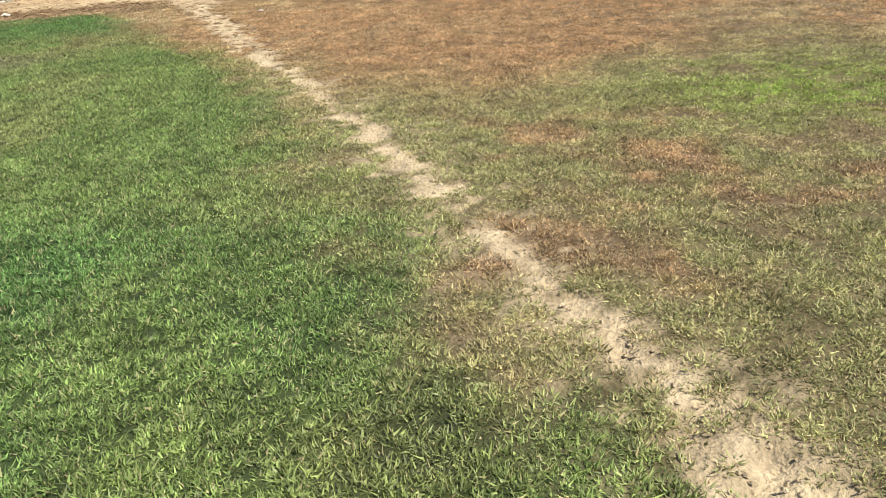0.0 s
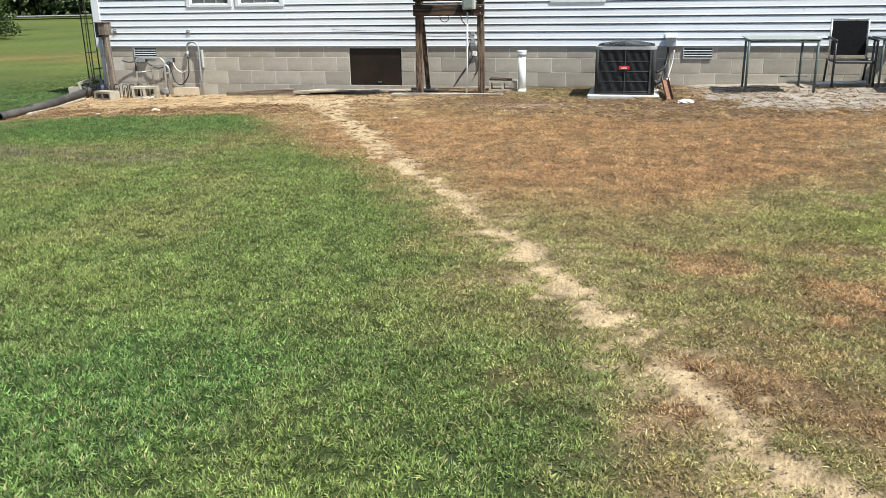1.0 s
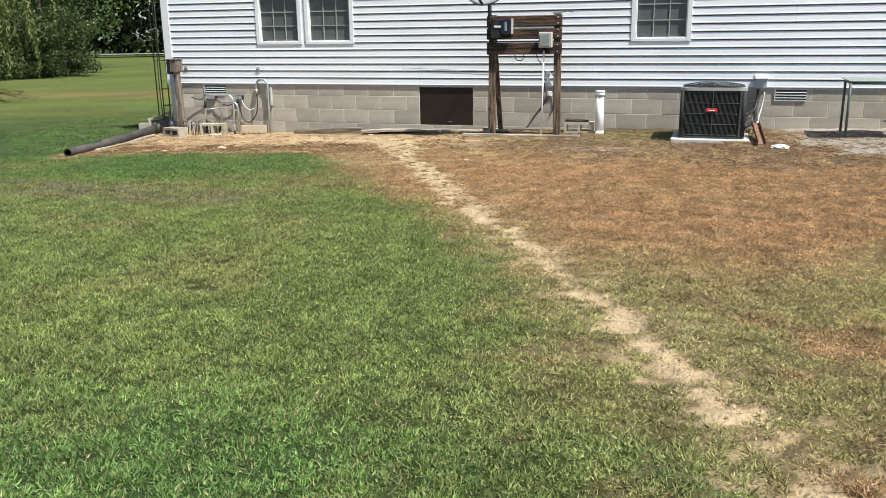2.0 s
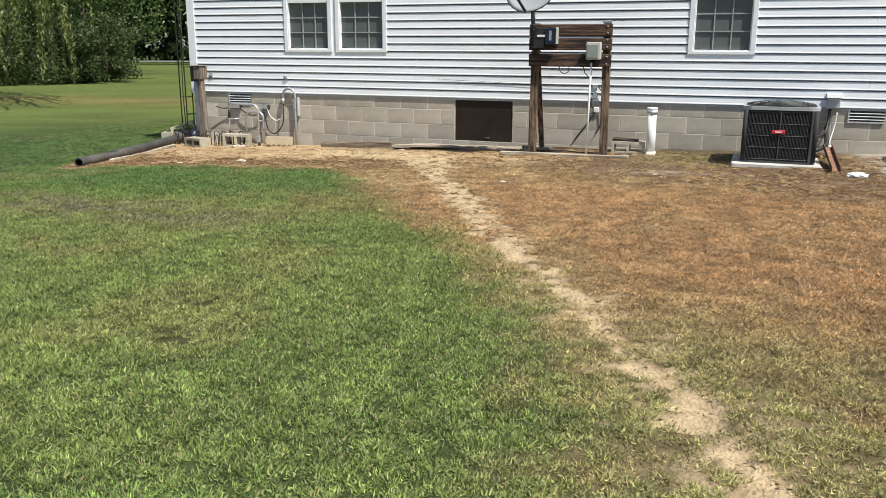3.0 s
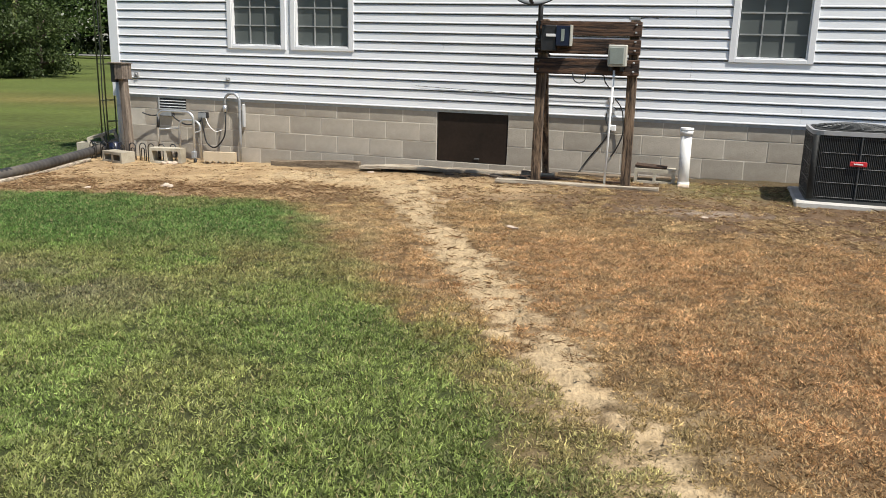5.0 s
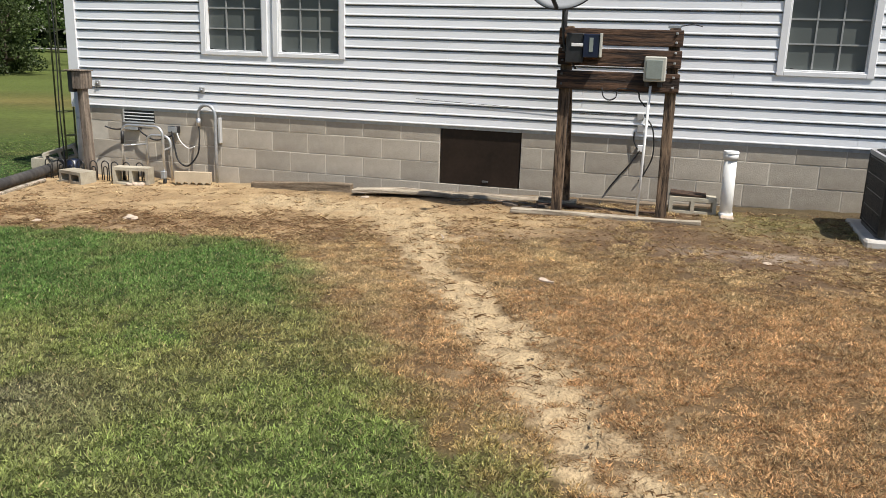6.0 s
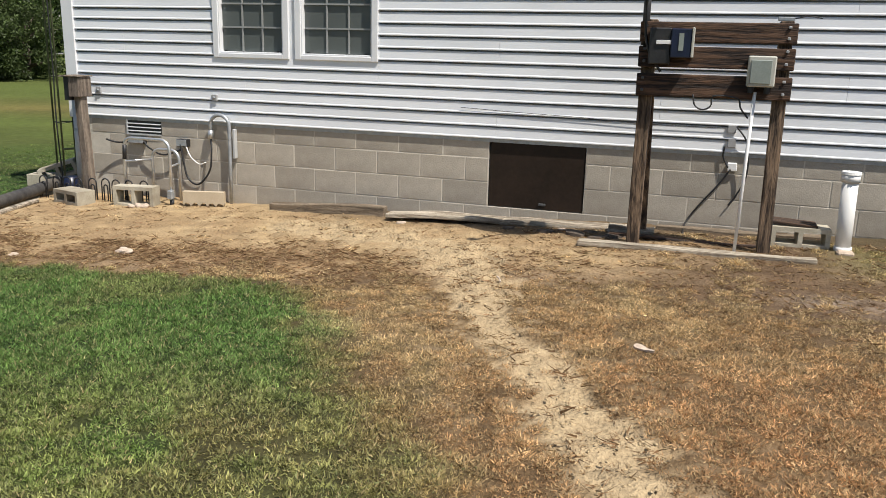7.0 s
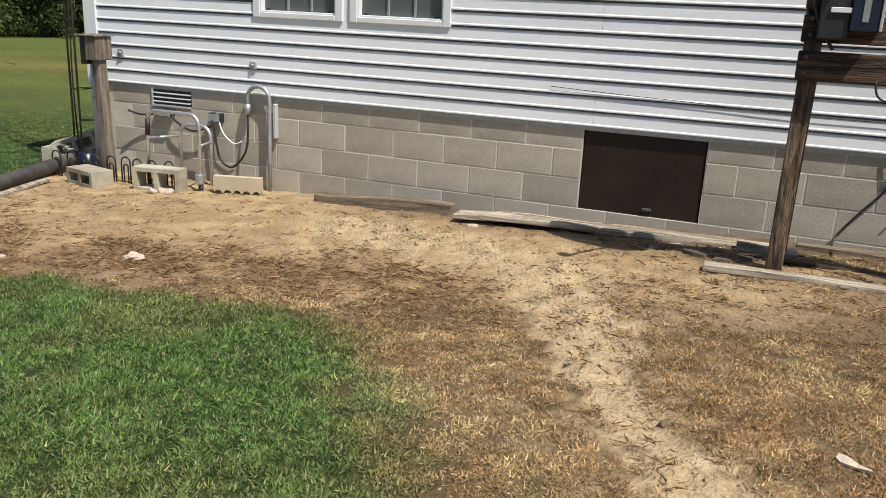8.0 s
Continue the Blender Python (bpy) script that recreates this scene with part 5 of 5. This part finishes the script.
# ---- background ----
def strewn(name, centres, material_used, parent=None, label="", category="", kind=""):
    """A mesh of leaf cards from arrays of centres, sizes, and tones."""
    c, size, tone, droop, seed = centres
    rng = np.random.default_rng(seed)
    n = len(c)
    a = rng.normal(size=(n, 3))
    a[:, 2] = a[:, 2] * (1 - droop) - droop * 2.2
    a /= np.linalg.norm(a, axis=1)[:, None]
    b = np.cross(a, rng.normal(size=(n, 3)))
    b /= np.linalg.norm(b, axis=1)[:, None]
    a, b = a * size[:, None], b * size[:, None] * (0.55 - 0.35 * droop)
    v = np.stack((c - a, c + b, c + a, c - b), 1).reshape(-1, 3)
    i = 4 * np.arange(n)[:, None]
    me = bpy.data.meshes.new(name)
    me.from_pydata(v, [], (i + np.arange(4)).tolist())
    tone_attribute(me, np.repeat(tone, 4, 0))
    me.materials.append(material_used)
    ob = new(name, me)
    if parent is not None:
        ob.parent, ob.matrix_parent_inverse = parent, Matrix.Translation(-LOC[parent])
    return tagged(ob, label, category, kind=kind)


def tree(x, y, height, spread, seed, label, leaves=5200, low=0.02, tint=(0.075, 0.12, 0.030)):
    rng = np.random.default_rng(seed)
    g = gz(x, y)
    t = thing("tree", (x, y, g), label, "tree", "trees behind the lawn")
    part("trunk", tubed([(x, y, g - 0.3), (x + 0.1, y, g + height * 0.3), (x - 0.1, y + 0.1, g + height * 0.85)], 0.2, 8, radii=[0.022 * height, 0.016 * height, 0.005 * height]), BARK, t, soft=True)
    pts = []
    tone = []
    for k in range(40):
        a, h = rng.uniform(0, 2 * np.pi), rng.uniform(low, 0.97)
        r = spread * (0.35 + 0.65 * rng.random()) * math.sin(math.pi * (0.26 + 0.70 * h)) ** 0.7
        cx, cy, cz = x + r * math.cos(a), y + r * math.sin(a), g + height * h
        if k < 9:
            part("limb", tubed([(x, y, g + height * h * 0.7), ((x + cx) / 2, (y + cy) / 2, g + height * h * 0.9), (cx, cy, cz)], 0.05, 6, radii=[0.08, 0.05, 0.02]), BARK, t, soft=True)
        m = leaves // 40
        d = rng.normal(size=(m, 3))
        d /= np.linalg.norm(d, axis=1)[:, None]
        rad = spread * rng.uniform(0.28, 0.48) * rng.random(m) ** 0.4
        p = np.stack((cx + d[:, 0] * rad, cy + d[:, 1] * rad, cz + d[:, 2] * rad * 0.75), -1)
        p[:, 2] = np.maximum(p[:, 2], g + 0.05 + 0.3 * rng.random(m))
        pts.append(p)
        tone.append(np.array(tint) * rng.uniform(0.65, 1.35) * rng.uniform(0.7, 1.3, (m, 1)))
    c = np.concatenate(pts)
    strewn("crown", (c, rng.uniform(0.05, 0.12, len(c)) * (1.0 if height > 4 else 0.65), np.concatenate(tone), 0.0, seed), LEAF, t, "dense green leaves")


def willow(x, y, seed):
    rng = np.random.default_rng(seed)
    g = gz(x, y)
    t = thing("willow_tree", (x, y, g), "weeping willow with long hanging green branches", "tree")
    part("trunk", tubed([(x, y, g - 0.3), (x + 0.2, y, g + 3), (x, y + 0.2, g + 7.5)], 0.3, 10, radii=[0.42, 0.32, 0.1]), BARK, t, soft=True)
    pts, tone = [], []
    for k in range(7):
        a = 2 * math.pi * k / 7 + 0.3
        part("limb", tubed(arc([(x, y, g + 3.5), (x + 1.8 * math.cos(a), y + 1.8 * math.sin(a), g + 6.5), (x + 3.5 * math.cos(a), y + 3.5 * math.sin(a), g + 7.0)], 3), 0.1, 6), BARK, t, soft=True)
    for k in range(300):
        a, r = rng.uniform(0, 2 * np.pi), 4.6 * math.sqrt(rng.uniform(0.1, 1))
        top, bottom = 8.4 - 0.09 * r * r + rng.normal() * 0.5, rng.uniform(0.3, 3.2)
        m = int(32 * (top - bottom))
        s = np.linspace(0, 1, m)
        sx, sy = x + r * math.cos(a), y + r * math.sin(a)
        p = np.stack((sx + 0.25 * np.sin(3 * s + k) + rng.normal(size=m) * 0.025, sy + 0.25 * np.cos(2 * s + k) + rng.normal(size=m) * 0.025, g + top + (bottom - top) * s), -1)
        pts.append(p)
        tone.append(np.tile(np.array((0.16, 0.185, 0.06)) * rng.uniform(0.55, 1.35), (m, 1)))
    c = np.concatenate(pts)
    strewn("weeping_crown", (c, rng.uniform(0.045, 0.09, len(c)), np.concatenate(tone), 0.8, seed), LEAF, t, "long hanging leafy branches")


willow(-16.9, 4.6, 3)
tree(-25.2, 19.6, 8.0, 2.9, 21, "broad leafy tree with branches down to the lawn", 16000)
tree(-27.0, 15.6, 8.5, 3.2, 22, "broad leafy tree with branches down to the lawn", 16000)
tree(-28.5, 11.2, 9.0, 3.4, 23, "broad leafy tree with branches down to the lawn", 9000)
tree(-22.9, 18.3, 2.7, 1.5, 24, "rounded green bush at the edge of the lawn", 9000, 0.05, (0.068, 0.096, 0.032))
tree(-24.4, 14.6, 2.9, 1.7, 27, "rounded green bush at the edge of the lawn", 9000, 0.05, (0.060, 0.084, 0.028))
tree(-23.2, 16.5, 2.4, 1.6, 28, "rounded green bush at the edge of the lawn", 9000, 0.05, (0.056, 0.080, 0.026))
tree(-25.6, 12.2, 2.8, 1.9, 29, "rounded green bush at the edge of the lawn", 9000, 0.05, (0.060, 0.084, 0.028))
tree(-33, 20, 11, 4.4, 25, "tall leafy tree behind the lawn", 7000)
tree(-31.0, 27.0, 10.5, 4.6, 26, "tall leafy tree behind the lawn", 14000, 0.30, (0.08, 0.13, 0.032))
tree(-34, 27, 11, 4.4, 30, "tall leafy tree behind the lawn", 10000, 0.05)


def far_woods():
    rng = np.random.default_rng(9)
    pts, tone, size = [], [], []
    for k in range(900):
        s = rng.uniform(-60, 75)
        d = rng.uniform(4, 17)
        cx, cy = -45 + 0.9 * s - 0.43 * d, 52 + 0.43 * s + 0.9 * d
        h = rng.uniform(9, 20)
        m = 110
        u = rng.normal(size=(m, 3))
        u /= np.linalg.norm(u, axis=1)[:, None]
        z = rng.uniform(0.2, h)
        r = rng.uniform(2.0, 4.0)
        pts.append(np.stack((cx + u[:, 0] * r, cy + u[:, 1] * r, np.maximum(z + u[:, 2] * r, 0.1 + rng.random(m))), -1))
        tone.append(np.array((0.028, 0.045, 0.014)) * rng.uniform(0.5, 1.4) * rng.uniform(0.7, 1.3, (m, 1)))
        size.append(rng.uniform(0.25, 0.5, m))
    c = np.concatenate(pts)
    strewn("far_woods", (c, np.concatenate(size), np.concatenate(tone), 0.0, 9), LEAF, None, "dark leafy woods beyond the road", "woods", "stuff")


far_woods()
bm = bmesh.new()
quad = [(-45 + 0.9 * s - 0.43 * d, 52 + 0.43 * s + 0.9 * d) for s, d in ((-260, -4), (300, -4), (300, 0.5), (-260, 0.5))]
bm.faces.new([bm.verts.new((x, y, gz(x, y) + 0.05)) for x, y in quad])
single("road", bm, ROAD, "pale paved country road before the woods", "road", kind="structure")


# ---- siding courses and foundation blocks ----
def siding():
    e = 0.1016
    # each course stops short, so the dark backing draws its lap shadow
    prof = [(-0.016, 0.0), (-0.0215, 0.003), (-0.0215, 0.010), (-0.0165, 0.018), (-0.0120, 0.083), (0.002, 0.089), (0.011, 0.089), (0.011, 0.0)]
    for k in range(20):
        z = SILL + e * k
        x0 = LEFT + 0.086
        spans = []
        for w0, w1 in WINDOWS:
            if z + e > W0 + 0.04 and z < W1:
                spans.append((x0, w0))
                x0 = w1
        spans.append((x0, RIGHT))
        for a, b in spans:
            if b - a < 0.1:
                continue
            cuts = [a] + [q for q in np.arange(-3.6 + 1.3 * (k // 2 % 3), RIGHT, 3.66) if a + 0.3 < q < b - 0.3] + [b]
            for c, d in zip(cuts, cuts[1:]):
                part("siding_course", prism(bmesh.new(), [(q[0] - 0.001, z + q[1]) for q in prof], c + 0.0008, d - 0.0008), SIDING, house)


siding()


def foundation_blocks():
    full = mesh_of("block", boxed(-0.1982, 0.1982, -0.02, 0.02, -0.0968, 0.0968, 0.0018))
    half = mesh_of("half_block", boxed(-0.0966, 0.0966, -0.02, 0.02, -0.0968, 0.0968, 0.0018))
    for me in (full, half):
        me.materials.append(BLOCK)
    rng = random.Random(4)

    def put(me, x, z):
        ob = new("block", me)
        ob.parent, ob.matrix_parent_inverse = house, Matrix.Translation(-LOC[house])
        ob.location = (x, 0.02 + rng.uniform(-0.0012, 0.0012), z)
    for row in range(-1, 4):
        z = BH * (row + 0.5)
        shift = 0.0 if row % 2 else 0.5
        for k in range(-11, 23):
            x = BL * (k + 0.5 + shift)
            if x - BL / 2 < LEFT - 0.01:
                continue
            inside = row >= 1 and x + BL / 2 > 0.01 and x - BL / 2 < 2 * BL - 0.01
            if inside and row % 2 == 0:
                if x - BL / 2 < -0.05:
                    put(half, x - BL / 4, z)
                elif x + BL / 2 > 2 * BL + 0.05:
                    put(half, x + BL / 4, z)
            if not inside:
                put(full, x, z)


foundation_blocks()

# ---- grass ----
blades("lawn_grass", 112000, 25, (-4.6, 6.0, -11.6, -2.0), keep_green, 0.0205, 0.0054, "short green mown lawn grass", 51, (0.25, 1.4))
blades("far_lawn_grass", 17000, 10, (-8.5, -4.6, -6.0, 4.0), keep_green, 0.020, 0.0062, "short green mown lawn grass", 52, (0.5, 1.4))
blades("dry_grass", 128000, 33, (-4.5, 8.8, -11.4, -0.3), keep_dry, 0.0195, 0.0044, "short dry brown grass, patchy", 53, (0.4, 1.5))
blades("dead_thatch", 60000, 10, (-4.5, 9.0, -5.5, -0.3), keep_thatch, 0.050, 0.0040, "dead brown grass stalks lying on the sand", 54, (1.15, 1.52), 0.012, True)


def clods():
    """Small clods and crumbs of soil on the path and the bare ground."""
    rng = np.random.default_rng(77)
    n = 260000
    x, y = rng.uniform(-4.6, 8, n), rng.uniform(-11.5, -0.1, n)
    path, sand, bare, green, w1, w2, w3 = zones(x, y)
    ok = rng.random(n) < np.clip(path * 0.9 + sand * 0.16 * smooth(0.40, 0.6, w2) + 0.14 * bare, 0, 1)
    x, y = x[ok], y[ok]
    n = len(x)
    zone = zones(x, y)
    tone = soil_tone(x, y, zone) * rng.uniform(0.85, 1.2, n)[:, None]
    size = 0.003 + 0.012 * rng.random(n) ** 3 + 0.010 * (rng.random(n) < 0.05) * rng.random(n)
    z = soil_top(x, y, zone) + 0.001
    base = np.array([(1, 0, 0), (0.3, 0.95, 0), (-0.8, 0.6, 0), (-0.8, -0.6, 0), (0.3, -0.95, 0), (0, 0, 0.75)])
    turn = rng.uniform(0, 2 * np.pi, n)
    c, s = np.cos(turn), np.sin(turn)
    j = base[None] * (size[:, None, None] * rng.uniform(0.65, 1.3, (n, 6, 1)))
    v = np.stack((x[:, None] + c[:, None] * j[..., 0] - s[:, None] * j[..., 1] * 0.7, y[:, None] + s[:, None] * j[..., 0] + c[:, None] * j[..., 1] * 0.7, z[:, None] + j[..., 2] - 0.002), -1)
    faces = np.array([(0, 1, 5), (1, 2, 5), (2, 3, 5), (3, 4, 5), (4, 0, 5)])
    f = (6 * np.arange(n)[:, None, None] + faces[None]).reshape(-1, 3)
    me = bpy.data.meshes.new("soil_clods")
    me.from_pydata(v.reshape(-1, 3), [], f)
    tone_attribute(me, np.repeat(tone, 6, 0))
    me.materials.append(SOIL)
    tagged(new("soil_clods", me), "crumbled clods of sandy soil", "soil", kind="stuff")


clods()
